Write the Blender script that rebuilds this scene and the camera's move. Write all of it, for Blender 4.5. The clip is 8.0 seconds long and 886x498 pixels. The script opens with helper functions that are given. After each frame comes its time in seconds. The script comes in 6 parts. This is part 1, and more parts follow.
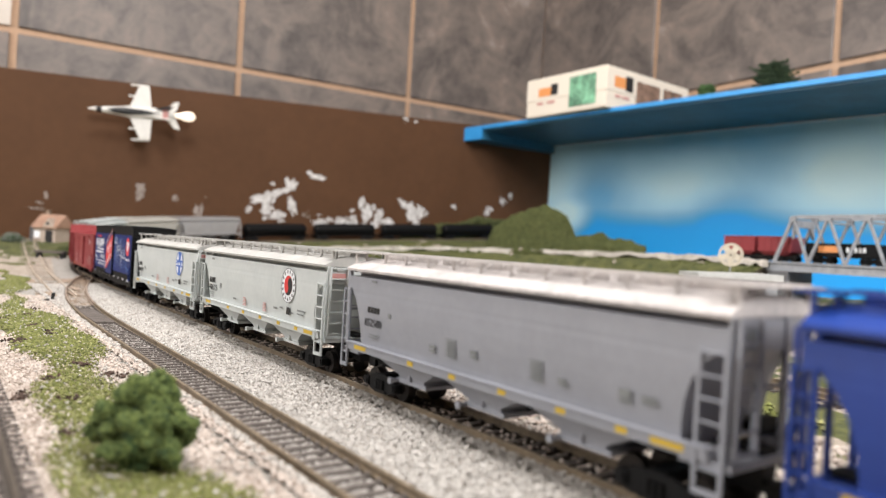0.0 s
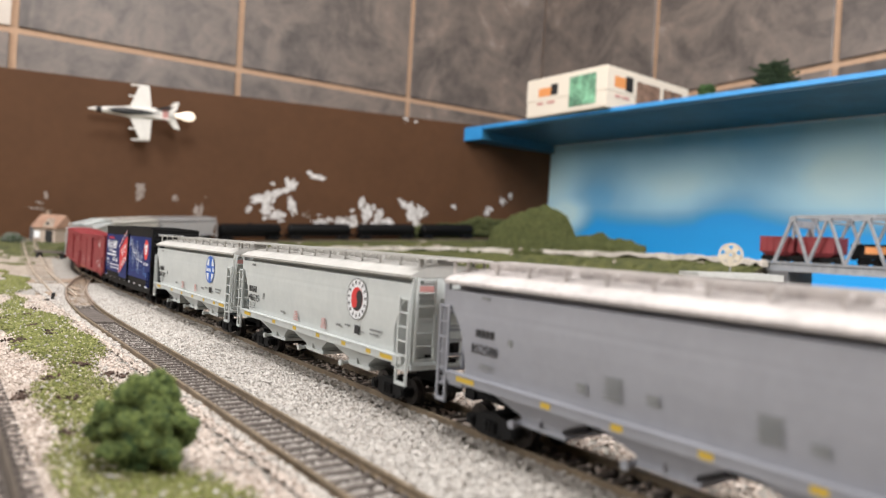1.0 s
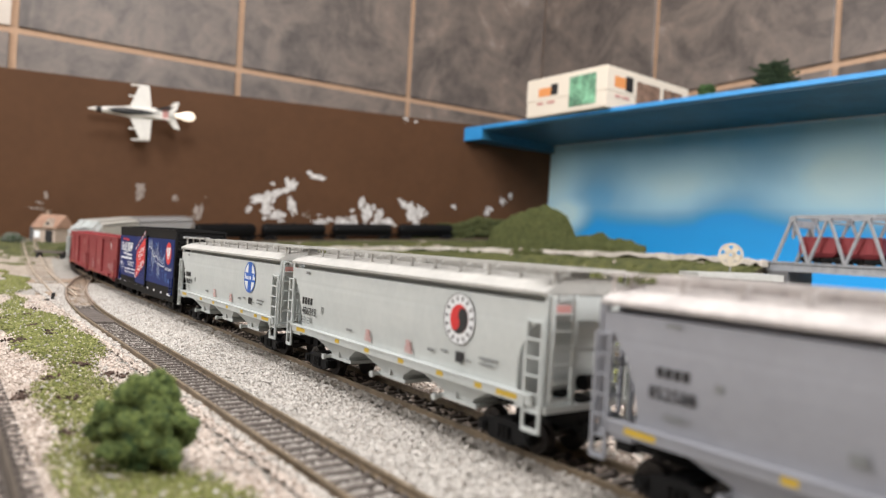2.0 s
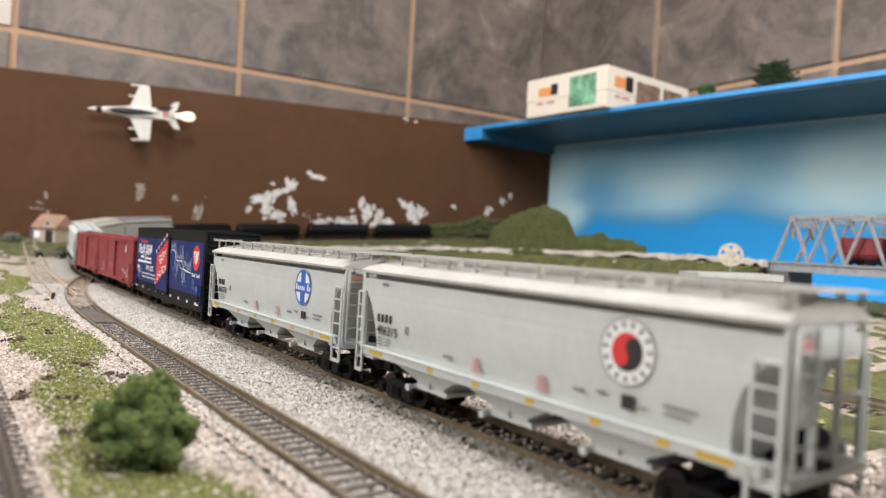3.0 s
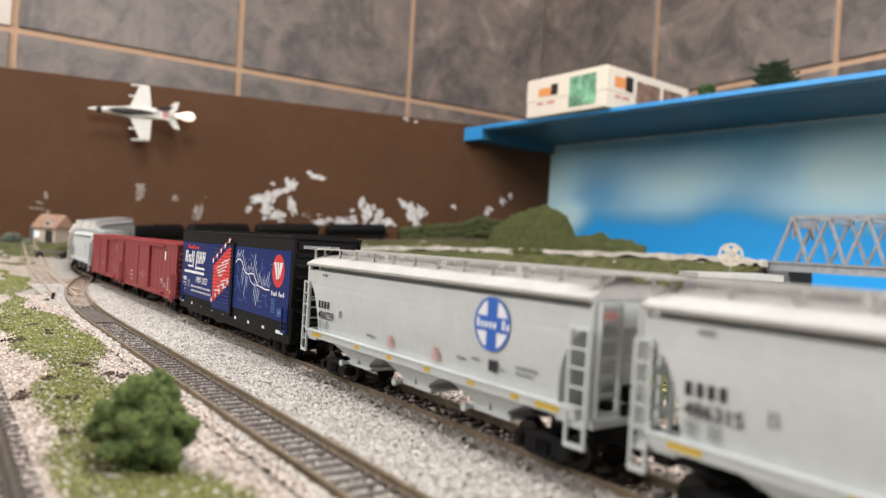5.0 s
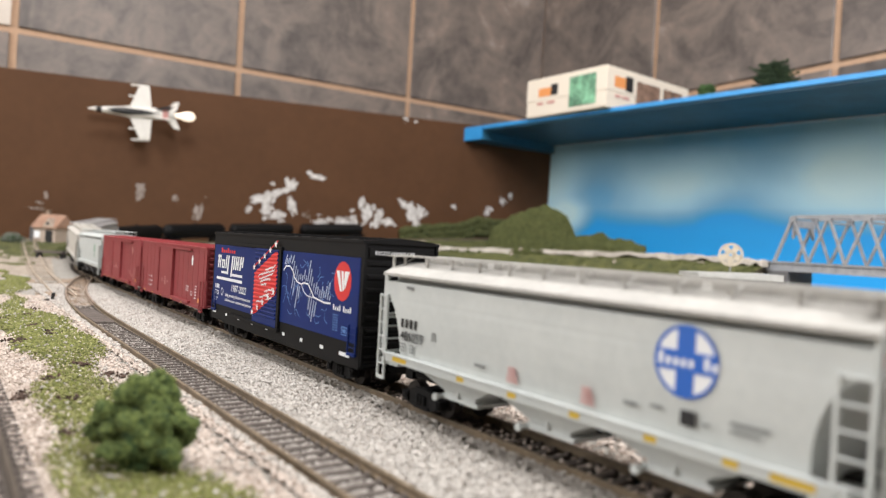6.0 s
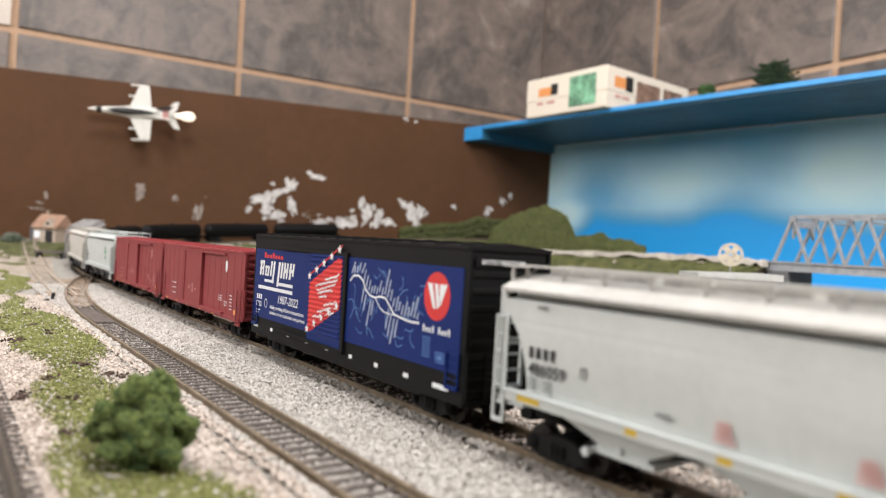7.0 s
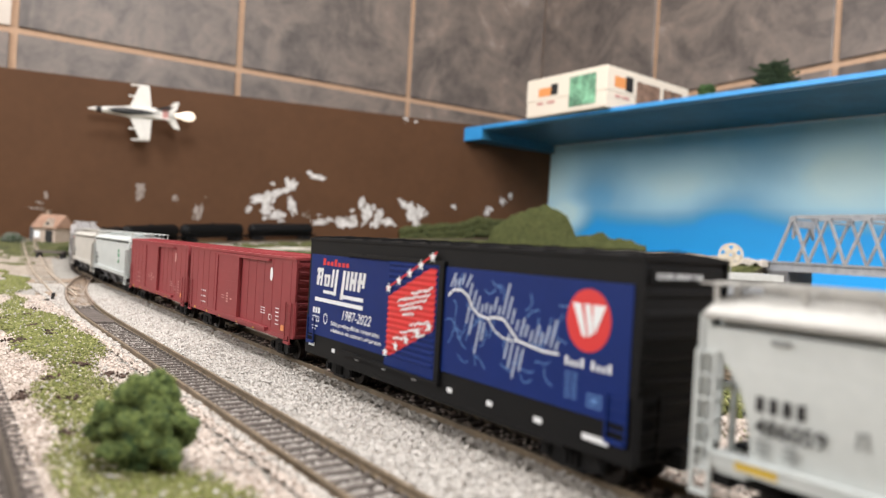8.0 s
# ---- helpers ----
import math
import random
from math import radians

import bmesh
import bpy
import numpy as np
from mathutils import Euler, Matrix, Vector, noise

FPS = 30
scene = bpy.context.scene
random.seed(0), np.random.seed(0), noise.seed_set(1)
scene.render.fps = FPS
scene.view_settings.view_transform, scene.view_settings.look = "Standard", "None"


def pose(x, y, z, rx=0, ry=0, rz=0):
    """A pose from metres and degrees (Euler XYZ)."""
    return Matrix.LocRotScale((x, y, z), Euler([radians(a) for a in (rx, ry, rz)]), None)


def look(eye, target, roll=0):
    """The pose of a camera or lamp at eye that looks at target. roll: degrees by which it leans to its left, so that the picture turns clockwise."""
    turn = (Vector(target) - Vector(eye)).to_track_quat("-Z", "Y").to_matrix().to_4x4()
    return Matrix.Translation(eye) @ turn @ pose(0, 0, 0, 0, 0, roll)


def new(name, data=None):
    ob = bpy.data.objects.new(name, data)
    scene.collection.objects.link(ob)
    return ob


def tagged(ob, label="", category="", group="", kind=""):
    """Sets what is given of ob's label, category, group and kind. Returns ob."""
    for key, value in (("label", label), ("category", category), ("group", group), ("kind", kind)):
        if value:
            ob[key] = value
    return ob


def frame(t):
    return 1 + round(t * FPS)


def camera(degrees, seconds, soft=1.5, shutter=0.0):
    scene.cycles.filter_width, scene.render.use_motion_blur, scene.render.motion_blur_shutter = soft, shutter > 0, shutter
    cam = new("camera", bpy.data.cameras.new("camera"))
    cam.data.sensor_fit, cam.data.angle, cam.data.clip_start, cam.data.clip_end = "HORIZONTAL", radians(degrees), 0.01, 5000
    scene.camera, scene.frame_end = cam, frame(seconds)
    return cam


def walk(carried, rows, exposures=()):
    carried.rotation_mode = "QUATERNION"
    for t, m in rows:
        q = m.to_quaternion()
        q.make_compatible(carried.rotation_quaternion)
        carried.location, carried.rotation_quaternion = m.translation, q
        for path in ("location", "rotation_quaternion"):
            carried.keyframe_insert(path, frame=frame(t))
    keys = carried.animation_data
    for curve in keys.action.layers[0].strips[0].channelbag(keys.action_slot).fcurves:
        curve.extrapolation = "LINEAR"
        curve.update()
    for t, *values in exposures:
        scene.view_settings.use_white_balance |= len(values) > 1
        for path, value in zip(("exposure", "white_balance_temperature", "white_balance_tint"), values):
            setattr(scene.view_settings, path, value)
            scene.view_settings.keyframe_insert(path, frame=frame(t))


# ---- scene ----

# ---- camera: a phone standing on the layout, still ----
EYE = (0, 0, 0.0663)
cam = camera(65.3, 8.0, soft=1.15)
CAM_ROWS = [(0.0, look(EYE, (0, 10, 0.0663 - 0.0445), 3.3)), (8.0, look(EYE, (0, 10, 0.0663 - 0.0445), 3.3))]
walk(cam, CAM_ROWS, [(0.0, 0.03), (1.0, -0.05), (3.0, -0.09), (4.5, -0.10), (6.0, -0.05), (7.0, -0.02), (8.0, 0.06)])
cam.data.dof.use_dof = True
cam.data.dof.focus_distance = 0.39
cam.data.dof.aperture_fstop = 9.8

# ---- plan ----
HEAD = radians(36.18)                 # the straight runs away at this angle to the left
AWAY = Vector((-math.sin(HEAD), math.cos(HEAD), 0))
SIDE = Vector((math.cos(HEAD), math.sin(HEAD), 0))
MAIN, SIDING = 0.1603, 0.0924         # distances of the two tracks from the camera
RAIL = 0.004                          # rail head over the ground
SPEED = 0.0696
TILE = 0.60
PHI = radians(30.67)
CORNER = Vector((0.596 * TILE, 4.646 * TILE, 0))
WEST = Vector((-math.cos(PHI), -math.sin(PHI), 0))   # along the brown wall from the corner
SOUTH = Vector((math.sin(PHI), -math.cos(PHI), 0))   # along the blue wall from the corner


def plan(along, aside, z=0.0):
    """A place given along the straight and across it."""
    v = AWAY * along + SIDE * aside
    return Vector((v.x, v.y, z))


def build_path():
    """The centre line of the train's track, every 5 mm: straight, then a 22-inch curve, climbing to the back wall."""
    pts, q, ang = [], -0.8, 0.0
    p = plan(q, MAIN)
    step = 0.005
    while q < 2.95:
        k = 0.0 if q < 0.65 else 0.1 if q < 1.09 else 1 / 0.56 if ang < radians(95.5) else 0.0
        z = 0.0 if q < 1.02 else 0.385 * (q - 1.02) ** 2 if q < 1.1 else 0.0025 + 0.062 * (q - 1.1)
        pts.append((q, Vector((p.x, p.y, z)), ang))
        p = p + (AWAY * math.cos(ang) + SIDE * math.sin(ang)) * step
        ang += k * step
        q += step
    return pts


PATH = build_path()


def on_path(q):
    f = (q - PATH[0][0]) / 0.005
    i = max(0, min(len(PATH) - 2, int(f)))
    f -= i
    return PATH[i][1].lerp(PATH[i + 1][1], f)


# ---- light: a dim room with unseen warm lamps, one overhead, two added low fills ----
world = bpy.data.worlds.new("room")
scene.world = world
world.use_nodes = True
bg = world.node_tree.nodes["Background"]
bg.inputs[0].default_value = (1.0, 0.94, 0.88, 1)
bg.inputs[1].default_value = 0.2


def unseen_lamp(x, y, z, power, size, aim):
    data = bpy.data.lights.new("room_light", "AREA")
    data.energy, data.size, data.color = power, size, (1.0, 0.975, 0.965)
    ob = new("room_light", data)
    ob.matrix_basis = look((x, y, z), aim)
    return ob


# low lamp on the left, added to fill the car sides and sky board
unseen_lamp(-1.75, 0.20, 1.10, 41, 1.2, (0.4, 0.7, 0.05))
unseen_lamp(-0.10, 0.15, 2.0, 36, 0.6, (0.0, 0.6, 0.0))
# low lamp on the right, added to brighten the sky board and tiles
unseen_lamp(1.0, -0.85, 1.30, 60, 0.8, (1.1, 1.5, 0.45))
scene.view_settings.exposure = 0.0


# ---- materials ----
def node(nt, kind, **values):
    n = nt.nodes.new(kind)
    for k, v in values.items():
        n.inputs[k.replace("_", " ")].default_value = v
    return n


def paint(name, color, rough=0.5, grain=0.0, scale=40.0, metal=0.0, bump=0.0, second=None, emit=0.0):
    """A surface with its base colour, a second tone in patches, fine grain and relief."""
    m = bpy.data.materials.new(name)
    m.use_nodes = True
    nt = m.node_tree
    b = nt.nodes["Principled BSDF"]
    b.inputs["Base Color"].default_value = (*color, 1)
    b.inputs["Roughness"].default_value = rough
    b.inputs["Metallic"].default_value = metal
    if emit:
        b.inputs["Emission Color"].default_value = (*color, 1)
        b.inputs["Emission Strength"].default_value = emit
    if grain or bump or second:
        tc = nt.nodes.new("ShaderNodeTexCoord")
        n1 = node(nt, "ShaderNodeTexNoise", Scale=scale, Detail=6.0, Roughness=0.65)
        nt.links.new(tc.outputs["Object"], n1.inputs["Vector"])
        n2 = node(nt, "ShaderNodeTexNoise", Scale=scale * 6, Detail=4.0)
        nt.links.new(tc.outputs["Object"], n2.inputs["Vector"])
        dark = tuple(c * (1 - grain) for c in color)
        lite = tuple(min(1, c * (1 + grain)) for c in color) if second is None else second
        ramp = nt.nodes.new("ShaderNodeValToRGB")
        ramp.color_ramp.elements[0].position, ramp.color_ramp.elements[1].position = 0.35, 0.65
        ramp.color_ramp.elements[0].color = (*dark, 1)
        ramp.color_ramp.elements[1].color = (*lite, 1)
        mix = nt.nodes.new("ShaderNodeMath")
        mix.operation = "MULTIPLY_ADD"
        mix.inputs[1].default_value = 0.35
        nt.links.new(n2.outputs["Fac"], mix.inputs[0])
        sc = nt.nodes.new("ShaderNodeMath")
        sc.operation = "MULTIPLY"
        sc.inputs[1].default_value = 0.65
        nt.links.new(n1.outputs["Fac"], sc.inputs[0])
        nt.links.new(sc.outputs[0], mix.inputs[2])
        nt.links.new(mix.outputs[0], ramp.inputs["Fac"])
        nt.links.new(ramp.outputs["Color"], b.inputs["Base Color"])
        if bump:
            bp = node(nt, "ShaderNodeBump", Strength=bump, Distance=0.001)
            nt.links.new(n2.outputs["Fac"], bp.inputs["Height"])
            nt.links.new(bp.outputs["Normal"], b.inputs["Normal"])
    return m


M_BROWN = paint("brown_paint", (0.086, 0.0400, 0.0185), 0.7, 0.09, 9, bump=0.15)
M_GROUT = paint("tan_grout", (0.50, 0.33, 0.22), 0.9, 0.1, 60)
# shelf blue with the shade of its underside darkened into the colour
M_BLUESHADED = paint("shaded_blue_paint", (0.017, 0.088, 0.155), 0.5, 0.22, 14, second=(0.024, 0.130, 0.225))
M_BLACK = paint("car_black", (0.012, 0.012, 0.013), 0.5)
M_STEEL = paint("bridge_grey", (0.25, 0.27, 0.30), 0.6, 0.25, 90, second=(0.34, 0.35, 0.37))
M_CREAM = paint("box_cream", (0.75, 0.68, 0.58), 0.6)


# ---- mesh tools ----
def box(bm, lo, hi, m=None):
    r = bmesh.ops.create_cube(bm, size=1.0)
    t = Matrix.Translation([(a + b) / 2 for a, b in zip(lo, hi)]) @ Matrix.Diagonal([b - a for a, b in zip(lo, hi)] + [1])
    bmesh.ops.transform(bm, matrix=(m @ t) if m else t, verts=r["verts"])
    return r["verts"]


def mesh_of(name, bm, material, smooth=False):
    bmesh.ops.recalc_face_normals(bm, faces=bm.faces)
    me = bpy.data.meshes.new(name)
    bm.to_mesh(me)
    bm.free()
    me.materials.append(material)
    if smooth:
        for p in me.polygons:
            p.use_smooth = True
    return me


def part(name, bm, material, parent, label="", smooth=False):
    ob = new(name, mesh_of(name, bm, material, smooth))
    ob.parent = parent
    if label:
        tagged(ob, label)
    return ob


def thing(name, place, label, category, group="", kind=""):
    ob = new(name)
    ob.empty_display_size = 0.02
    ob.matrix_basis = place
    return tagged(ob, label, category, group, kind)


def slab(name, a, b, thick, z0, z1, material, label, kind="structure", category="wall"):
    """An upright board from a to b, with its thickness to the right of that way."""
    d = (b - a).normalized()
    n = Vector((d.y, -d.x, 0))
    bm = bmesh.new()
    vs = []
    za = z1 if isinstance(z1, tuple) else (z1, z1)
    for p, zt in ((a, za[0]), (b, za[1]), (b + n * thick, za[1]), (a + n * thick, za[0])):
        vs.append((bm.verts.new((p.x, p.y, z0)), bm.verts.new((p.x, p.y, zt))))
    for i in range(4):
        j = (i + 1) % 4
        bm.faces.new((vs[i][0], vs[j][0], vs[j][1], vs[i][1]))
    bm.faces.new([v[0] for v in vs])
    bm.faces.new([v[1] for v in vs])
    ob = new(name, mesh_of(name, bm, material))
    return tagged(ob, label, category, kind=kind)


M_CARWHITE = paint("hopper_white", (0.52, 0.555, 0.55), 0.5, 0.05, 60, second=(0.56, 0.59, 0.58))
M_CARGREY = paint("hopper_grey", (0.285, 0.295, 0.33), 0.42, 0.06, 60)
M_PALEGREY = paint("hopper_pale_grey", (0.36, 0.35, 0.35), 0.5, 0.08, 60)
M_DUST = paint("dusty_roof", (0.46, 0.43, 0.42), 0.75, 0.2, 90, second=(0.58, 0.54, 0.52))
# warm roof white, darkened to offset the strong light from above
M_ROOFDIMMED = paint("dimmed_white_roof", (0.40, 0.395, 0.375), 0.7, 0.12, 70, second=(0.46, 0.45, 0.425))
M_BEIGE = paint("hopper_beige", (0.53, 0.51, 0.47), 0.5, 0.08, 60)
M_DEEPBLUE = paint("hopper_blue", (0.015, 0.045, 0.24), 0.35, 0.08, 60)
M_DARKGREY = paint("dark_grey", (0.11, 0.11, 0.115), 0.6, 0.15, 80)
M_TRUCK = paint("truck_black", (0.006, 0.006, 0.0065), 0.55, 0.2, 300)
M_WHEEL = paint("wheel_steel", (0.035, 0.03, 0.028), 0.35, 0.2, 300, metal=0.6)
M_YELLOW = paint("reflector_yellow", (0.62, 0.42, 0.04), 0.5)
M_INK = paint("black_ink", (0.012, 0.012, 0.014), 0.55)
M_FADED = paint("grey_ink", (0.20, 0.21, 0.21), 0.6)
M_MARKWHITE = paint("white_ink", (0.78, 0.80, 0.82), 0.5)
M_MARKRED = paint("red_ink", (0.62, 0.03, 0.03), 0.45)
M_PALERED = paint("pale_red_ink", (0.55, 0.27, 0.25), 0.55)
M_LOGOBLUE = paint("logo_blue", (0.02, 0.12, 0.50), 0.4)
M_PALEBLUE = paint("pale_blue_ink", (0.10, 0.22, 0.50), 0.5)
M_OLIVE = paint("green_ink", (0.08, 0.30, 0.16), 0.5)
M_ORANGE = paint("orange_ink", (0.74, 0.30, 0.10), 0.5)
M_PANELRED = paint("boxcar_red", (0.255, 0.036, 0.042), 0.5, 0.08, 50)
M_ROOFRED = paint("boxcar_roof_red", (0.27, 0.035, 0.04), 0.55, 0.1, 50)
M_BOXBLUE = paint("boxcar_blue", (0.005, 0.021, 0.135), 0.45, 0.08, 40)
M_BOXBLACK = paint("boxcar_black", (0.0035, 0.0035, 0.004), 0.6, 0.1, 60)
for m_dull in (M_BOXBLACK, M_TRUCK, M_BROWN, M_BOXBLUE):
    m_dull.node_tree.nodes["Principled BSDF"].inputs["Specular IOR Level"].default_value = 0.2


def cyl(bm, a, b, r, n=10, r2=None):
    """A rod from a to b."""
    a, b = Vector(a), Vector(b)
    d = b - a
    res = bmesh.ops.create_cone(bm, cap_ends=True, segments=n, radius1=r, radius2=r if r2 is None else r2, depth=d.length)
    m = Matrix.Translation((a + b) / 2) @ d.to_track_quat("Z", "Y").to_matrix().to_4x4()
    bmesh.ops.transform(bm, matrix=m, verts=res["verts"])
    return res["verts"]


def quad(bm, pts):
    bm.faces.new([bm.verts.new(p) for p in pts])


def loft(bm, rings):
    """Skin a row of equal rings, with both ends closed."""
    vs = [[bm.verts.new(p) for p in r] for r in rings]
    n = len(vs[0])
    for r0, r1 in zip(vs, vs[1:]):
        for i in range(n):
            j = (i + 1) % n
            bm.faces.new((r0[i], r0[j], r1[j], r1[i]))
    bm.faces.new(vs[0])
    bm.faces.new(vs[-1])


def blocks(*spans):
    """Boxes given by x0, x1, y0, y1, z0, z1."""
    bm = bmesh.new()
    for x0, x1, y0, y1, z0, z1 in spans:
        box(bm, (x0, y0, z0), (x1, y1, z1))
    return bm


def lettering(name, body, size, x, z, y, material, parent, shear=0.0, extra_m=None):
    """Words on the near side of a car, flat on its skin."""
    cu = bpy.data.curves.new(name, "FONT")
    cu.body, cu.size, cu.shear = body, size, shear
    cu.extrude, cu.offset = 0.00004, 0.004 * size
    cu.resolution_u = 3
    tmp = bpy.data.objects.new("tmp", cu)
    scene.collection.objects.link(tmp)
    bpy.context.view_layer.update()
    me = bpy.data.meshes.new_from_object(tmp.evaluated_get(bpy.context.evaluated_depsgraph_get()))
    bpy.data.objects.remove(tmp)
    me.materials.clear()
    me.materials.append(material)
    ob = new(name, me)
    ob.parent = parent
    ob.matrix_basis = pose(x, y, z, 90, 0, 0) if extra_m is None else extra_m
    return ob


def decal(name, spans, y, material, parent, label=""):
    """Thin painted marks on the near side: x0, x1, z0, z1."""
    return part(name, blocks(*[(x0, x1, y - 0.00008, y + 0.0001, z0, z1) for x0, x1, z0, z1 in spans]), material, parent, label)


def disc(bm, x, z, y, rx, rz, thick=0.0001, n=36, a0=0.0, a1=360.0, inner=0.0):
    """A flat ellipse, or a ring, on the near side."""
    outer, inn = [], []
    k = n if a1 - a0 >= 360 else n + 1
    for i in range(k):
        a = radians(a0 + (a1 - a0) * i / n)
        outer.append(bm.verts.new((x + rx * math.cos(a), y - thick, z + rz * math.sin(a))))
        if inner:
            inn.append(bm.verts.new((x + rx * inner * math.cos(a), y - thick, z + rz * inner * math.sin(a))))
    if inner:
        for i in range(k if k == n else k - 1):
            j = (i + 1) % k
            bm.faces.new((outer[i], outer[j], inn[j], inn[i]))
    else:
        bm.faces.new(outer)


SPINNERS = []
WHEEL_R = 0.0050


def wheelset_mesh():
    bm = bmesh.new()
    for s in (-1, 1):
        y = s * 0.0082
        cyl(bm, (0, y - 0.0012, 0), (0, y + 0.0012, 0), WHEEL_R, 20)
        cyl(bm, (0, y - s * 0.0020, 0), (0, y - s * 0.0012, 0), WHEEL_R + 0.0007, 20)
        cyl(bm, (0, y + s * 0.0012, 0), (0, y + s * 0.0016, 0), WHEEL_R * 0.45, 10)
        for k in range(4):
            a = k * math.pi / 2
            c, d = math.cos(a) * 0.0032, math.sin(a) * 0.0032
            box(bm, (c - 0.0005, y + s * 0.0012 - 0.0002, d - 0.0005), (c + 0.0005, y + s * 0.0012 + 0.0002, d + 0.0005))
    cyl(bm, (0, -0.0082, 0), (0, 0.0082, 0), 0.0011, 8)
    return mesh_of("wheelset", bm, M_WHEEL)


def truck_mesh():
    """A freight truck: two side frames with journal boxes and springs, and the bolster."""
    bm = bmesh.new()
    for s in (-1, 1):
        y = s * 0.0122
        loft(bm, [[(-0.0125, y + e, 0.0062), (-0.0125, y + e, 0.0040), (-0.0045, y + e, 0.0014), (0.0045, y + e, 0.0014),
                   (0.0125, y + e, 0.0040), (0.0125, y + e, 0.0062), (0.0050, y + e, 0.0088), (-0.0050, y + e, 0.0088)] for e in (-0.0010, 0.0010)])
        for x in (-0.0102, 0.0102):
            box(bm, (x - 0.0019, y - 0.0017, 0.0034), (x + 0.0019, y + 0.0017, 0.0068))
            cyl(bm, (x, y + s * 0.0016, 0.005), (x, y + s * 0.0022, 0.005), 0.0013, 10)
        for x in (-0.0020, 0, 0.0020):
            cyl(bm, (x, y + s * 0.0012, 0.0030), (x, y + s * 0.0012, 0.0068), 0.0009, 8)
        box(bm, (-0.0046, y - 0.0014, 0.0016), (0.0046, y + 0.0014, 0.0029))
    box(bm, (-0.0028, -0.0125, 0.0062), (0.0028, 0.0125, 0.0092))
    return mesh_of("truck", bm, M_TRUCK)


MESH_WHEELS, MESH_TRUCK = wheelset_mesh(), truck_mesh()


def running_gear(car, at, spin=True):
    """Two trucks with their wheelsets, and a coupler at each end."""
    for s in (-1, 1):
        t = new("truck", MESH_TRUCK)
        t.parent = car
        t.matrix_basis = pose(s * at, 0, 0)
        for x in (-0.0102, 0.0102):
            w = new("wheelset", MESH_WHEELS)
            w.parent = t
            w.matrix_basis = pose(x, 0, WHEEL_R)
            if spin:
                SPINNERS.append((w, x))
        bm = blocks((s * (at + 0.014) - 0.012, s * (at + 0.014) + 0.012, -0.0013, 0.0013, 0.0085, 0.0108))
        box(bm, (s * (at + 0.025) - 0.0025, -0.0026, 0.0075), (s * (at + 0.025) + 0.0025, 0.0026, 0.0118))
        part("coupler", bm, M_TRUCK, car)


def ladder(car, x0, x1, y0, y1, z0, z1, rungs, material, half=0.00050):
    """A ladder whose stiles stand at the two ends given."""
    bm = bmesh.new()
    r = half * 0.8
    for x, y in ((x0, y0), (x1, y1)):
        box(bm, (x - half, y - half, z0), (x + half, y + half, z1))
    for i in range(rungs):
        z = z0 + 0.0006 + (z1 - z0 - 0.0012) * i / (rungs - 1)
        cyl(bm, (x0, y0, z), (x1, y1, z), r, 6)
        if i == 0:
            box(bm, (min(x0, x1), min(y0, y1) - 0.0006, z - 0.0006), (max(x0, x1), max(y0, y1) + 0.0006, z + 0.0006))
    return part("ladder", bm, material, car)


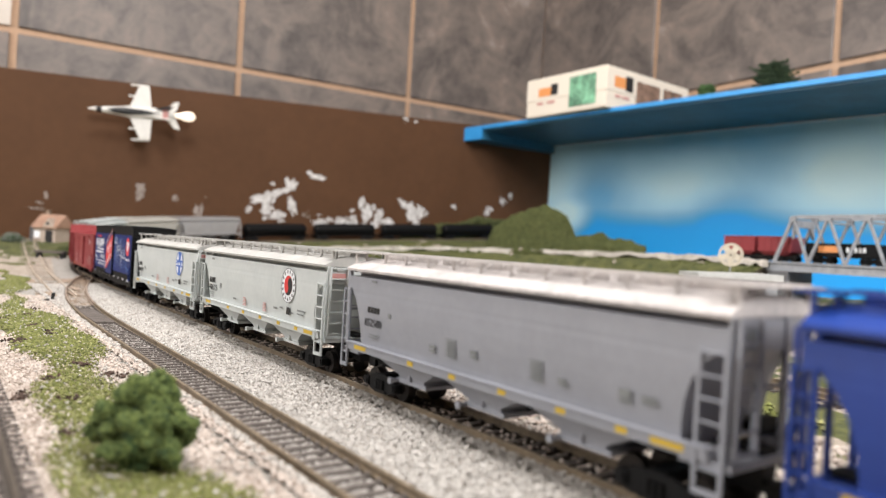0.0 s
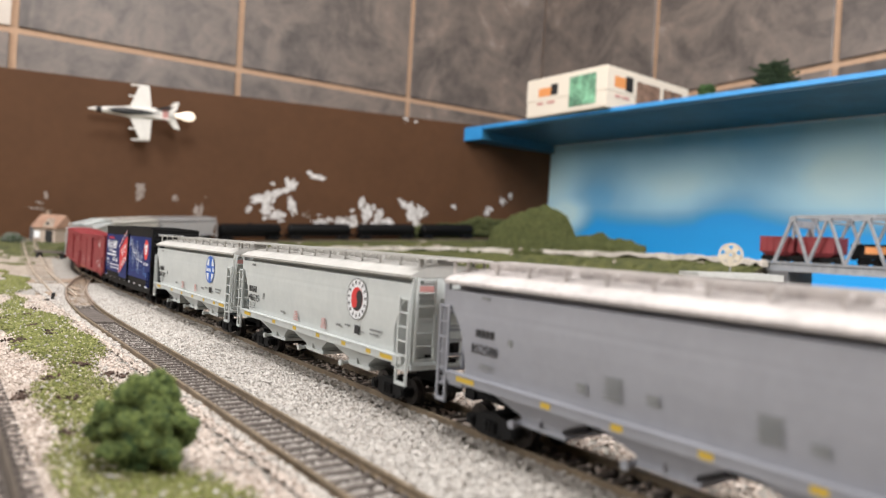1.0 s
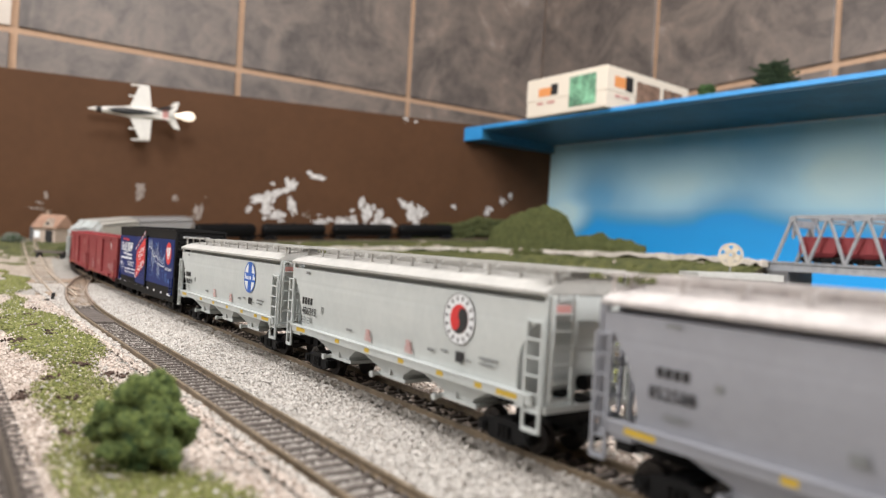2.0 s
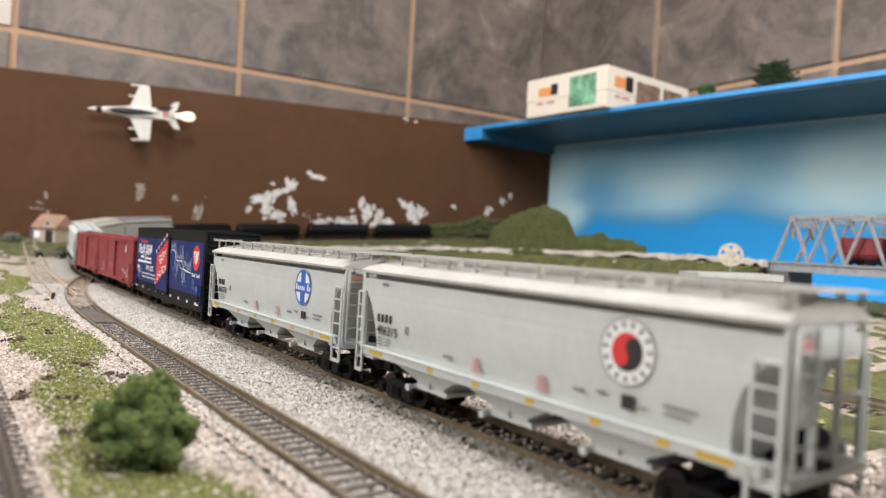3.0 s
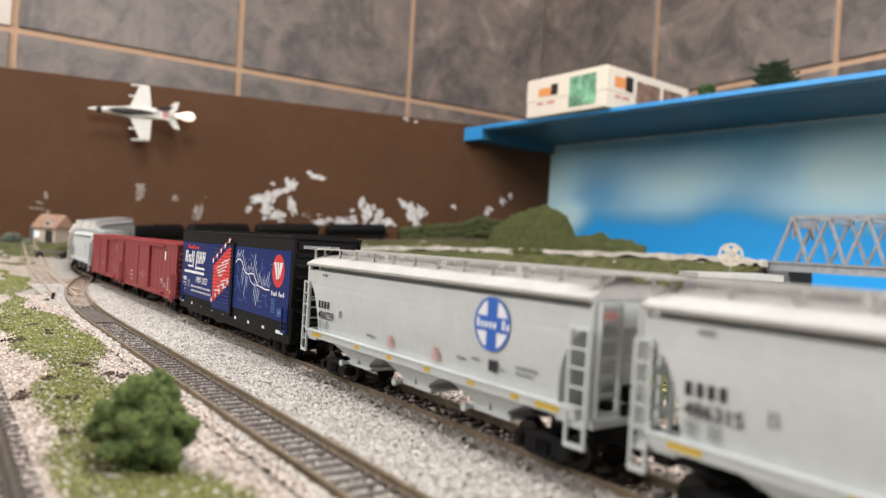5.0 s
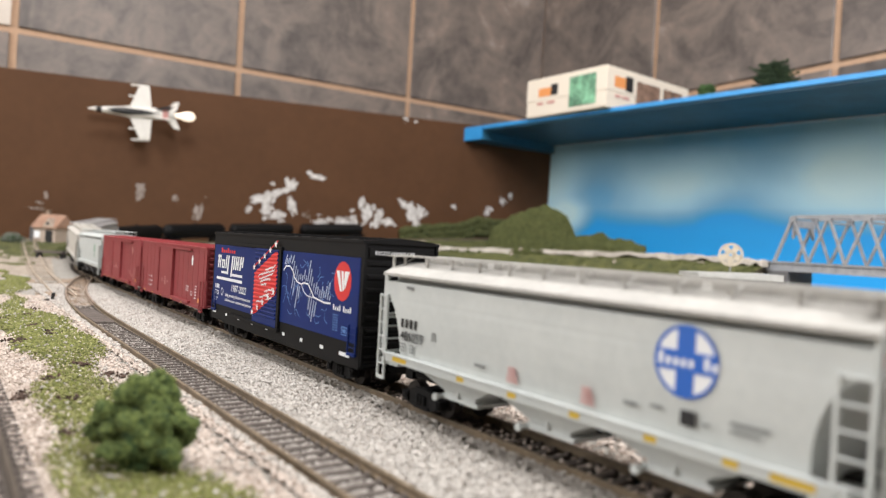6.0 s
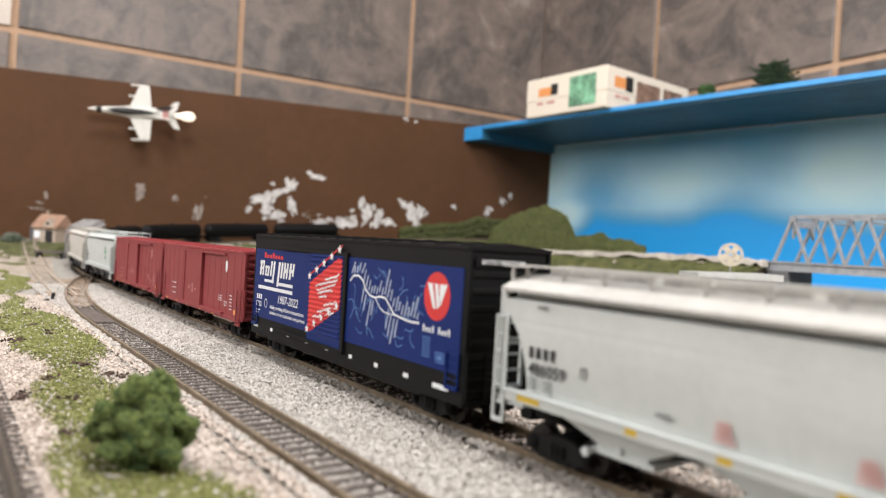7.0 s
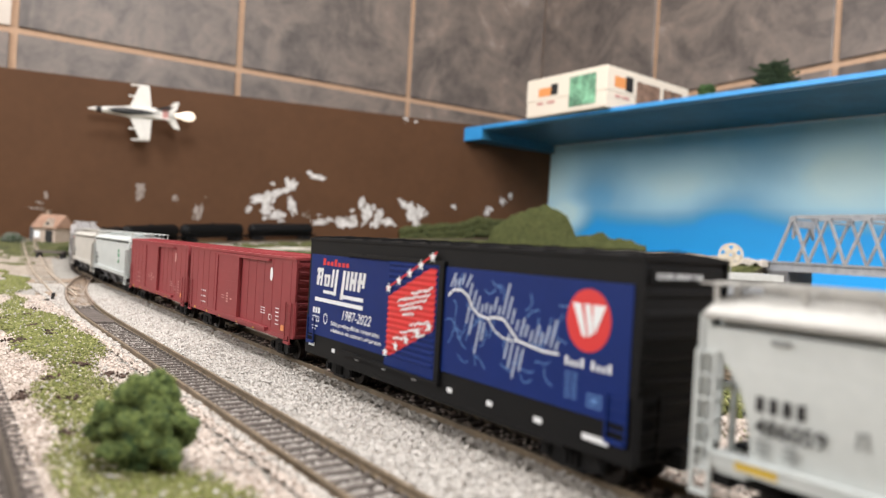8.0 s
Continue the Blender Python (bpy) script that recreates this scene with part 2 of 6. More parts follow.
def covered_hopper(name, label, skin, roof_skin, under, hl=0.0872, spin=True):
    car = thing(name, pose(0, 0, 0), label, "railcar", "cars of the freight train")
    sx = hl / 0.0872
    # body: full at the eaves, its ends cut away in a curve over the trucks
    bm = bmesh.new()
    rings = []
    for z, w in ((0.0178, 0.0176), (0.0225, 0.0178), (0.0250, 0.0181), (0.0275, 0.0183), (0.0300, 0.0185), (0.0325, 0.0186), (0.0350, 0.0187),
                 (0.0375, 0.0187), (0.0395, 0.0187), (0.0410, 0.0186), (0.0422, 0.0186), (0.0450, 0.0184), (0.0476, 0.0183), (0.0477, 0.0132), (0.0502, 0.0132)):
        u = min(1.0, max(0.0, (z - 0.0215) / 0.0207))
        x = hl - 0.0112 * math.sqrt(max(0.0, 1 - u * u))
        rings.append([(-x, -w, z), (x, -w, z), (x, w, z), (-x, w, z)])
    loft(bm, rings)
    part("body", bm, skin, car)
    # roof with a lip over the side
    bm = bmesh.new()
    prof = [(0.0184, 0.0501), (0.0196, 0.0498), (0.0196, 0.0508), (0.0176, 0.0518), (0.0150, 0.0531), (0.0115, 0.0542), (0.0070, 0.0549), (0.0, 0.0552)]
    ring = [(-y, z) for y, z in prof] + [(y, z) for y, z in reversed(prof[:-1])]
    loft(bm, [[(x, y, z) for y, z in ring] for x in (-hl - 0.0006, hl + 0.0006)])
    part("roof", bm, roof_skin, car)
    # hatches along the middle of the roof
    for i in range(4):
        x = (-0.063 + 0.042 * i) * sx
        bm = blocks((x - 0.0195, x + 0.0195, -0.0042, 0.0042, 0.0550, 0.0570))
        for k in range(4):
            xx = x - 0.015 + 0.010 * k
            box(bm, (xx - 0.0007, -0.0047, 0.0558), (xx + 0.0007, 0.0047, 0.0575))
        part("hatch", bm, roof_skin, car)
    # roof walks on posts, slatted
    for s in (-1, 1):
        bm = bmesh.new()
        y = s * 0.0098
        for d in (-0.0026, 0.0, 0.0026):
            box(bm, (-hl - 0.002, y + d - 0.0005, 0.0575), (hl + 0.002, y + d + 0.0005, 0.0579))
        n = 44
        for i in range(n + 1):
            x = -hl - 0.002 + (2 * hl + 0.004) * i / n
            box(bm, (x - 0.0004, y - 0.0030, 0.0573), (x + 0.0004, y + 0.0030, 0.0578))
        for i in range(12):
            x = -hl + 0.003 + (2 * hl - 0.006) * i / 11
            quad(bm, [(x - 0.0006, y - s * 0.003, 0.0577), (x + 0.0006, y - s * 0.003, 0.0577), (x + 0.0006, y + s * 0.0058, 0.0528), (x - 0.0006, y + s * 0.0058, 0.0528)])
            box(bm, (x - 0.0005, y + s * 0.0026 - 0.0003, 0.0528), (x + 0.0005, y + s * 0.0026 + 0.0003, 0.0577))
        box(bm, (-hl - 0.002, y + s * 0.0030, 0.0573), (hl + 0.002, y + s * 0.0034, 0.0579))
        part("roof_walk", bm, roof_skin, car)
    for s in (-1, 1):
        bm = blocks((s * hl - 0.004, s * hl + 0.004, -0.0165, 0.0165, 0.0571, 0.0575))
        for y in (-0.0155, 0.0155):
            box(bm, (s * hl - 0.0005, y - 0.0004, 0.049), (s * hl + 0.0005, y + 0.0004, 0.0573))
        part("end_walk", bm, roof_skin, car)
    # side sills with reflectors
    for s in (-1, 1):
        y = s * 0.0188
        sill = part("side_sill", blocks((-hl + 0.003, hl - 0.003, y - 0.0007, y + 0.0007, 0.0172, 0.0203), (-hl + 0.003, hl - 0.003, y - 0.0015, y + 0.0015, 0.0199, 0.0205)), skin, car)
        if s < 0 and spin:
            for x in (-0.0735, -0.0364, -0.0110, 0.0143, 0.0390, 0.0600, 0.0735):
                wide = 0.0046 if abs(x) > 0.07 else 0.0018
                part("reflector", blocks((x * sx - wide, x * sx + wide, y - 0.00085, y - 0.00060, 0.0179, 0.0196)), M_YELLOW, sill, "yellow reflective stripe")
    # three discharge hoppers
    for x in (-0.0430, 0.0, 0.0430):
        bm = bmesh.new()
        x *= sx
        loft(bm, [[(x - a, -w, z), (x + a, -w, z), (x + a, w, z), (x - a, w, z)] for z, a, w in ((0.0182, 0.0212, 0.0174), (0.0172, 0.0205, 0.0173), (0.0118, 0.0086, 0.0142), (0.0102, 0.0080, 0.0137))])
        h = part("discharge_hopper", bm, under, car)
        bm = blocks((x - 0.0100, x + 0.0100, -0.0142, 0.0142, 0.0090, 0.0104))
        cyl(bm, (x - 0.0092, -0.0172, 0.0095), (x - 0.0092, 0.0172, 0.0095), 0.0008, 8)
        cyl(bm, (x - 0.0092, -0.0180, 0.0095), (x - 0.0092, -0.0168, 0.0095), 0.0013, 10)
        for s in (-1, 1):
            box(bm, (x - 0.0003, min(s * 0.0136, s * 0.0150), 0.0104), (x + 0.0003, max(s * 0.0136, s * 0.0150), 0.0180))
        part("outlet_gate", bm, under, h)
    part("centre_sill", blocks((-hl - 0.001, hl + 0.001, -0.0032, 0.0032, 0.0110, 0.0190)), M_TRUCK, car)
    # ends: posts, platform, braces
    for s in (-1, 1):
        spans = [(s * hl - 0.0006, s * hl + 0.0006, y - 0.0006, y + 0.0006, 0.0160, 0.0502) for y in (-0.0176, -0.0060, 0.0060, 0.0176)]
        spans += [(min(s * (hl - 0.011), s * (hl + 0.0022)), max(s * (hl - 0.011), s * (hl + 0.0022)), -0.0186, 0.0186, 0.0158, 0.0176),
                  (s * hl - 0.0005, s * hl + 0.0005, -0.0176, 0.0176, 0.0330, 0.0340)]
        part("end_frame", blocks(*spans), skin, car)
        bm = bmesh.new()
        x0, x1 = s * (hl - 0.004), s * (hl - 0.0260)
        loft(bm, [[(x0, -0.0165, 0.0418), (x0, 0.0165, 0.0418), (x0, 0.0165, 0.0430), (x0, -0.0165, 0.0430)],
                  [(x1, -0.0165, 0.0190), (x1, 0.0165, 0.0190), (x1, 0.0165, 0.0205), (x1, -0.0165, 0.0205)]])
        part("slope_sheet", bm, under, car)
        cyl_bm = bmesh.new()
        cyl(cyl_bm, (s * (hl - 0.007), 0.006, 0.0215), (s * (hl - 0.007), 0.014, 0.0215), 0.0026, 12)
        part("brake_cylinder", cyl_bm, M_TRUCK, car)
        for y in (-0.0194, 0.0194):
            ladder(car, s * (hl - (0.0062 if s > 0 else 0.0030)), s * (hl + (0.0004 if s > 0 else 0.0014)), y, y, 0.0098, 0.0425, 7, skin, 0.00044)
        ladder(car, s * (hl + 0.0020), s * (hl + 0.0020), -0.0172, -0.0085, 0.0190, 0.0500, 7, skin)
        part("notice", blocks((s * (hl + 0.0008) - 0.0002, s * (hl + 0.0008) + 0.0002, -0.0165, -0.0090, 0.0440, 0.0470)), M_PALERED if skin is not M_CARGREY else M_FADED, car, "small red printed notice")
    running_gear(car, 0.0665 * sx, spin)
    return car


SKIN = -0.01885


def hopper_marks(car, number, ink=M_INK):
    decal("reporting_mark", [(-0.0746 + 0.0029 * i, -0.0730 + 0.0029 * i, 0.0312, 0.0344) for i in range(4)], SKIN, ink, car, "black bar marks")
    lettering("car_number", number, 0.0050, -0.0748, 0.0264, SKIN, ink, car)
    decal("data_block", [(-0.0745 + 0.006 * (i % 2), -0.0715 + 0.006 * (i % 2), 0.0248 - 0.0012 * (i // 2), 0.0253 - 0.0012 * (i // 2)) for i in range(6)]
          + [(-0.072, -0.068, 0.0455, 0.0466), (-0.0545, -0.0525, 0.0312, 0.0316), (-0.0545, -0.0541, 0.0285, 0.0316), (-0.0529, -0.0525, 0.0285, 0.0316)], SKIN, M_FADED, car)
    decal("small_lettering", [(0.030, 0.034, 0.0252, 0.0262), (0.038, 0.0415, 0.0262, 0.0270), (0.059, 0.068, 0.0268, 0.0276), (0.059, 0.066, 0.0252, 0.0258),
                          (-0.030, -0.0255, 0.0242, 0.0252), (0.052, 0.054, 0.0250, 0.0256)], SKIN, M_FADED, car)
    decal("inspection_mark", [(0.0465, 0.0505, 0.0240, 0.0275)], SKIN, ink, car)


def red_stencils(car):
    for x in (-0.0118, 0.0180):
        decal("stencil", [(x - 0.0026 + 0.0001 * i, x + 0.0026 - 0.0003 * i, 0.0224 + 0.0008 * i, 0.0228 + 0.0008 * i) for i in range(6)], SKIN, M_PALERED, car, "pale red stencilled notice")


def hopper_with_round_emblem():
    car = covered_hopper("covered_hopper", "pale grey-white covered hopper with a red and black round emblem", M_CARWHITE, M_ROOFDIMMED, M_CARWHITE)
    hopper_marks(car, "486315")
    red_stencils(car)
    x, z = 0.0475, 0.0383
    bm = bmesh.new()
    disc(bm, x, z, SKIN, 0.0086, 0.0086)
    em = part("emblem", bm, M_MARKWHITE, car, "round white emblem with lettered ring")
    bm = bmesh.new()
    disc(bm, x, z, SKIN, 0.0086, 0.0086, 0.00022, 48, 0, 360, 0.965)
    for i in range(15):
        a = radians(24 * i + 6)
        c, d = x + 0.0069 * math.cos(a), z + 0.0069 * math.sin(a)
        m = Matrix.Translation((c, SKIN - 0.00016, d)) @ Matrix.Rotation(-a, 4, "Y")
        box(bm, (-0.0008, -0.00006, -0.0003), (0.0008, 0.00006, 0.0003), m)
        box(bm, (-0.0002, -0.00006, -0.0006), (0.0003, 0.00006, 0.0006), m)
    part("ring", bm, paint("ring_ink", (0.10, 0.10, 0.11), 0.5), em)
    bm = bmesh.new()
    disc(bm, x, z, SKIN, 0.0049, 0.0049, 0.00020)
    part("red_field", bm, M_MARKRED, em)
    # the lower black comma of the monad
    bm = bmesh.new()
    outline = []
    r, n = 0.0049, 16
    for i in range(n + 1):
        a = radians(-145 + 180 * i / n)
        outline.append((r * math.cos(a), r * math.sin(a)))
    for i in range(1, n):
        a = radians(35 + 180 * i / n)
        outline.append((r * 0.5 * math.cos(radians(35)) + r * 0.5 * math.cos(a), r * 0.5 * math.sin(radians(35)) + r * 0.5 * math.sin(a)))
    for i in range(1, n):
        a = radians(35 - 180 * i / n)
        outline.append((-r * 0.5 * math.cos(radians(35)) + r * 0.5 * math.cos(a), -r * 0.5 * math.sin(radians(35)) + r * 0.5 * math.sin(a)))
    bm.faces.new([bm.verts.new((x + u, SKIN - 0.00030, z + v)) for u, v in outline])
    part("black_field", bm, M_INK, em)
    return car


def hopper_with_cross_emblem():
    car = covered_hopper("covered_hopper", "pale grey-white covered hopper with a blue cross emblem", M_CARWHITE, M_ROOFDIMMED, M_CARWHITE)
    hopper_marks(car, "486059")
    red_stencils(car)
    x, z, r = 0.0472, 0.0387, 0.0086
    bm = bmesh.new()
    disc(bm, x, z, SKIN, r, r)
    em = part("emblem", bm, M_MARKWHITE, car, "blue and white round cross emblem")
    bm = bmesh.new()
    disc(bm, x, z, SKIN, r, r, 0.00022, 48, 0, 360, 0.90)
    box(bm, (x - 0.0024, SKIN - 0.00024, z - r * 0.97), (x + 0.0024, SKIN - 0.00012, z + r * 0.97))
    box(bm, (x - r * 0.96, SKIN - 0.00026, z - 0.0024), (x + r * 0.96, SKIN - 0.00013, z + 0.0024))
    part("cross", bm, M_LOGOBLUE, em)
    decal("name_bar", [(x - 0.0073 + 0.00205 * i, x - 0.0073 + 0.00205 * i + 0.0012, z - 0.0013, z + (0.0017 if i in (0, 6) else 0.0006)) for i in range(8) if i != 5], SKIN - 0.0002, M_MARKWHITE, em)
    return car


def grey_hopper():
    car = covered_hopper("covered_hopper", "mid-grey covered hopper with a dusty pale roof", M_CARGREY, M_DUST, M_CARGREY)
    decal("reporting_mark", [(-0.0700 + 0.0024 * i, -0.0682 + 0.0024 * i, 0.0338, 0.0362) for i in range(4)], SKIN, M_INK, car)
    lettering("car_number", "852588", 0.0044, -0.0722, 0.0284, SKIN, M_INK, car)
    decal("data_block", [(-0.068, -0.061, 0.0250, 0.0254), (-0.068, -0.062, 0.0240, 0.0244), (-0.068, -0.064, 0.0460, 0.0468), (-0.0545, -0.0525, 0.0330, 0.0350)], SKIN, M_FADED, car)
    for x in (-0.0165, 0.0250):
        decal("stencil", [(x + 0.0004 * (i % 2), x + 0.0060 - 0.0003 * (i % 3), 0.0250 + 0.0009 * i, 0.0255 + 0.0009 * i) for i in range(7)], SKIN, M_FADED, car, "faded dark stencilled notice")
    for x0, x1, z0, z1 in ((-0.026, -0.022, 0.0250, 0.0275), (-0.003, 0.001, 0.0265, 0.0290), (0.0365, 0.0405, 0.0255, 0.0275), (0.058, 0.0625, 0.0255, 0.0290), (0.065, 0.070, 0.0265, 0.0285)):
        decal("small_stencil", [(x0, x1, z0, z0 + 0.0007), (x0, x1 - 0.0006, z0 + 0.0011, z1)], SKIN, M_FADED, car)
    return car


def blue_hopper():
    car = covered_hopper("covered_hopper", "dark blue covered hopper with large white letters", M_DEEPBLUE, M_DEEPBLUE, M_DEEPBLUE)
    decal("large_lettering", [(-0.064, -0.060, 0.024, 0.036), (-0.064, -0.052, 0.0335, 0.0365), (-0.066, -0.050, 0.0255, 0.0275), (-0.047, -0.043, 0.024, 0.036), (-0.038, -0.034, 0.024, 0.036)],
          SKIN, M_MARKWHITE, car, "large white letter strokes")
    return car


def plain_hopper(skin, label, marks):
    # dark grey bays put the shade beneath these far cars into the colour
    car = covered_hopper("covered_hopper", label, skin, skin, M_DARKGREY, 0.0868, False)
    if marks:
        decal("emblem", [(0.042, 0.050, 0.034, 0.037), (0.044, 0.048, 0.038, 0.041), (0.044, 0.048, 0.028, 0.031)], SKIN, M_OLIVE, car, "small green emblem")
    decal("car_number", [(-0.076, -0.064, 0.0275, 0.0300), (-0.076, -0.068, 0.0315, 0.0335)], SKIN, M_FADED, car)
    return car


def stroke(bm, pts, wid, y):
    """A painted line through x, z points."""
    for (x0, z0), (x1, z1) in zip(pts, pts[1:]):
        d = Vector((x1 - x0, 0, z1 - z0))
        n = Vector((-d.z, 0, d.x)).normalized() * wid / 2
        quad(bm, [(x0 + n.x, y, z0 + n.z), (x0 - n.x, y, z0 - n.z), (x1 - n.x, y, z1 - n.z), (x1 + n.x, y, z1 + n.z)])


def boxcar_frame(car, hl, top, low, skin, end_skin, roof_skin, w=0.0186, side_skin=None):
    """Body, ribbed ends, ribbed roof, ladders."""
    body = part("body", blocks((-hl, hl, -w, w, low, top - 0.0022)), skin, car)
    for s in (-1, 1):
        n = 9
        end = part("end_panel", blocks((min(s * hl, s * (hl + 0.0002)), max(s * hl, s * (hl + 0.0002)), -w, w, low, top - 0.0024)), end_skin, car)
        for i in range(n):
            z = low + 0.004 + (top - low - 0.009) * i / (n - 1)
            bm = bmesh.new()
            loft(bm, [[(s * hl, -w + 0.0015, z - 0.0016), (s * hl, w - 0.0015, z - 0.0016), (s * hl, w - 0.0015, z + 0.0016), (s * hl, -w + 0.0015, z + 0.0016)],
                      [(s * (hl + 0.0011), -w + 0.003, z - 0.0006), (s * (hl + 0.0011), w - 0.003, z - 0.0006), (s * (hl + 0.0011), w - 0.003, z + 0.0006), (s * (hl + 0.0011), -w + 0.003, z + 0.0006)]])
            part("rib", bm, end_skin, end)
        for y in (-w + 0.0006, w - 0.0006):
            part("corner_post", blocks((min(s * hl, s * (hl + 0.0014)), max(s * hl, s * (hl + 0.0014)), y - 0.0006, y + 0.0006, low, top - 0.002)), end_skin, end)
    bm = bmesh.new()
    ring = [(-w - 0.0006, top - 0.0024), (-w - 0.0006, top - 0.0012), (0, top), (w + 0.0006, top - 0.0012), (w + 0.0006, top - 0.0024)]
    loft(bm, [[(x, y, z) for y, z in ring] for x in (-hl - 0.0012, hl + 0.0012)])
    n = 13
    for i in range(n):
        x = -hl + 0.003 + (2 * hl - 0.006) * i / (n - 1)
        loft(bm, [[(x + e, -w - 0.0005, top - 0.0014), (x + e, 0, top - 0.0002), (x + e, 0, top + 0.0005), (x + e, -w - 0.0005, top - 0.0007)] for e in (-0.0006, 0.0006)])
        loft(bm, [[(x + e, w + 0.0005, top - 0.0014), (x + e, 0, top - 0.0002), (x + e, 0, top + 0.0005), (x + e, w + 0.0005, top - 0.0007)] for e in (-0.0006, 0.0006)])
    part("roof", bm, roof_skin, car)
    part("centre_sill", blocks((-hl, hl, -0.0032, 0.0032, 0.0095, low + 0.0005)), M_TRUCK, car)
    for s in (-1, 1):
        for y in (-w - 0.0010, w + 0.0010):
            ladder(car, s * (hl - 0.0075), s * (hl - 0.0010), y * 0.985, y * 0.985, low + (0.0050 if side_skin else -0.0030), low + 0.0175, 5, side_skin or skin, 0.00026)
        ladder(car, s * (hl + 0.0020), s * (hl + 0.0020), -w + 0.0008, -w + 0.0085, low + 0.001, low + 0.018, 5, end_skin)
    running_gear(car, hl - 0.0235)
    return body


def blue_boxcar():
    """A tall boxcar: black frame, blue sides with a printed map, a red parallelogram over the ribbed door."""
    hl, w = 0.0935, 0.0186
    car = thing("boxcar", pose(0, 0, 0), "tall black and blue boxcar with printed map and red door stripe", "railcar", "cars of the freight train")
    boxcar_frame(car, hl, 0.0640, 0.0093, M_BOXBLACK, M_BOXBLACK, M_BOXBLACK, w, M_BOXBLUE)
    y = -w
    left = part("side_panel", blocks((-hl + 0.0008, -0.0235, y - 0.0003, y + 0.0002, 0.0186, 0.0552)), M_BOXBLUE, car, "blue printed side panel")
    right = part("side_panel", blocks((0.0128, hl - 0.0012, y - 0.0003, y + 0.0002, 0.0195, 0.0553)), M_BOXBLUE, car, "blue printed side panel")
    door = part("door", blocks((-0.0232, 0.0098, y - 0.0010, y + 0.0002, 0.0150, 0.0562)), M_BOXBLUE, car, "ribbed blue sliding door with red stripe")
    n = 17
    for i in range(n):
        z = 0.0200 + 0.0345 * i / (n - 1)
        bm = bmesh.new()
        loft(bm, [[(-0.0225, y - 0.0009, z - 0.0008), (0.0090, y - 0.0009, z - 0.0008), (0.0090, y - 0.0009, z + 0.0008), (-0.0225, y - 0.0009, z + 0.0008)],
                  [(-0.0220, y - 0.0015, z - 0.0003), (0.0085, y - 0.0015, z - 0.0003), (0.0085, y - 0.0015, z + 0.0003), (-0.0220, y - 0.0015, z + 0.0003)]])
        part("rib", bm, M_BOXBLUE, door)
    part("door_post", blocks((0.0100, 0.0126, y - 0.0013, y + 0.0001, 0.0150, 0.0565)), M_BOXBLACK, car)
    part("door_track", blocks((-0.058, 0.0130, y - 0.0018, y, 0.0140, 0.0155)), M_BOXBLACK, car)
    part("door_track", blocks((-0.058, 0.0130, y - 0.0014, y, 0.0556, 0.0570)), M_BOXBLACK, car)
    # red parallelogram, following the ribs
    bm = bmesh.new()
    for i in range(n - 1):
        za, zb = 0.0200 + 0.0345 * i / (n - 1), 0.0200 + 0.0345 * (i + 1) / (n - 1)
        for a, b, ya, yb in ((za - 0.0003, za + 0.0003, 0.00158, 0.00158), (za + 0.0003, za + 0.0008, 0.00158, 0.00108), (za + 0.0008, zb - 0.0008, 0.00108, 0.00108), (zb - 0.0008, zb - 0.0003, 0.00108, 0.00158)):
            def edge(z):
                lo = -0.0218 if z <= 0.0419 else -0.0218 + (z - 0.0419) / 0.0140 * 0.0305
                hi = 0.0087 if z >= 0.0327 else 0.0087 - (0.0327 - z) / 0.0145 * 0.0305
                return lo, hi
            (l0, h0), (l1, h1) = edge(a), edge(b)
            if h0 > l0 and h1 > l1:
                quad(bm, [(l0, y - ya, a), (h0, y - ya, a), (h1, y - yb, b), (l1, y - yb, b)])
    part("red_stripe", bm, M_MARKRED, door, "red parallelogram printed on the door")
    bm = bmesh.new()
    rnd = random.Random(5)
    for row, (z0, xa, xb) in enumerate(((0.0262, -0.0165, 0.0030), (0.0284, -0.0120, 0.0055), (0.0306, -0.0060, 0.0062), (0.0345, -0.0110, -0.0040), (0.0366, -0.0125, 0.0010), (0.0385, -0.0140, 0.0040), (0.0404, -0.0150, 0.0060), (0.0422, -0.0060, 0.0068))):
        x = xa
        while x < xb:
            step = rnd.uniform(0.0009, 0.0018)
            za, zb = (z0 + 0.20 * (v + 0.0165) for v in (x, x + step))
            stroke(bm, [(x, za + rnd.uniform(-0.0007, 0.0004)), (x + step, zb + rnd.uniform(-0.0004, 0.0009))], 0.00062, y - 0.00166)
            x += step * 0.8
    part("script", bm, M_MARKWHITE, door)
    for k in range(5):
        for z00 in (0.0450, 0.0205):
            bm = bmesh.new()
            cx, cz = -0.0215 + 0.0070 * k, z00 + 0.0033 * k
            pts = []
            for j in range(10):
                r = 0.0022 if j % 2 == 0 else 0.0009
                a = radians(90 + 36 * j)
                pts.append(bm.verts.new((cx + r * math.cos(a), y - 0.00176, cz + r * math.sin(a))))
            bm.faces.new(pts)
            part("star", bm, M_MARKWHITE, door, "white printed star")
    bm = bmesh.new()
    for z00 in (0.0445, 0.0197):
        stroke(bm, [(-0.0235, z00), (0.0090, z00 + 0.0155)], 0.0007, y - 0.00170)
    part("star_band", bm, M_MARKRED, door)
    # left panel: name drawn as plain strokes, dates, motto
    yp = y - 0.0003
    decal("name_top", [(-0.0805 + 0.0036 * i, -0.0780 + 0.0036 * i, 0.0506, 0.0524 + (0.0012 if i in (0, 3) else 0)) for i in range(7)], yp, M_MARKRED, left, "small red name bars")
    bm = bmesh.new()
    lean = 0.16
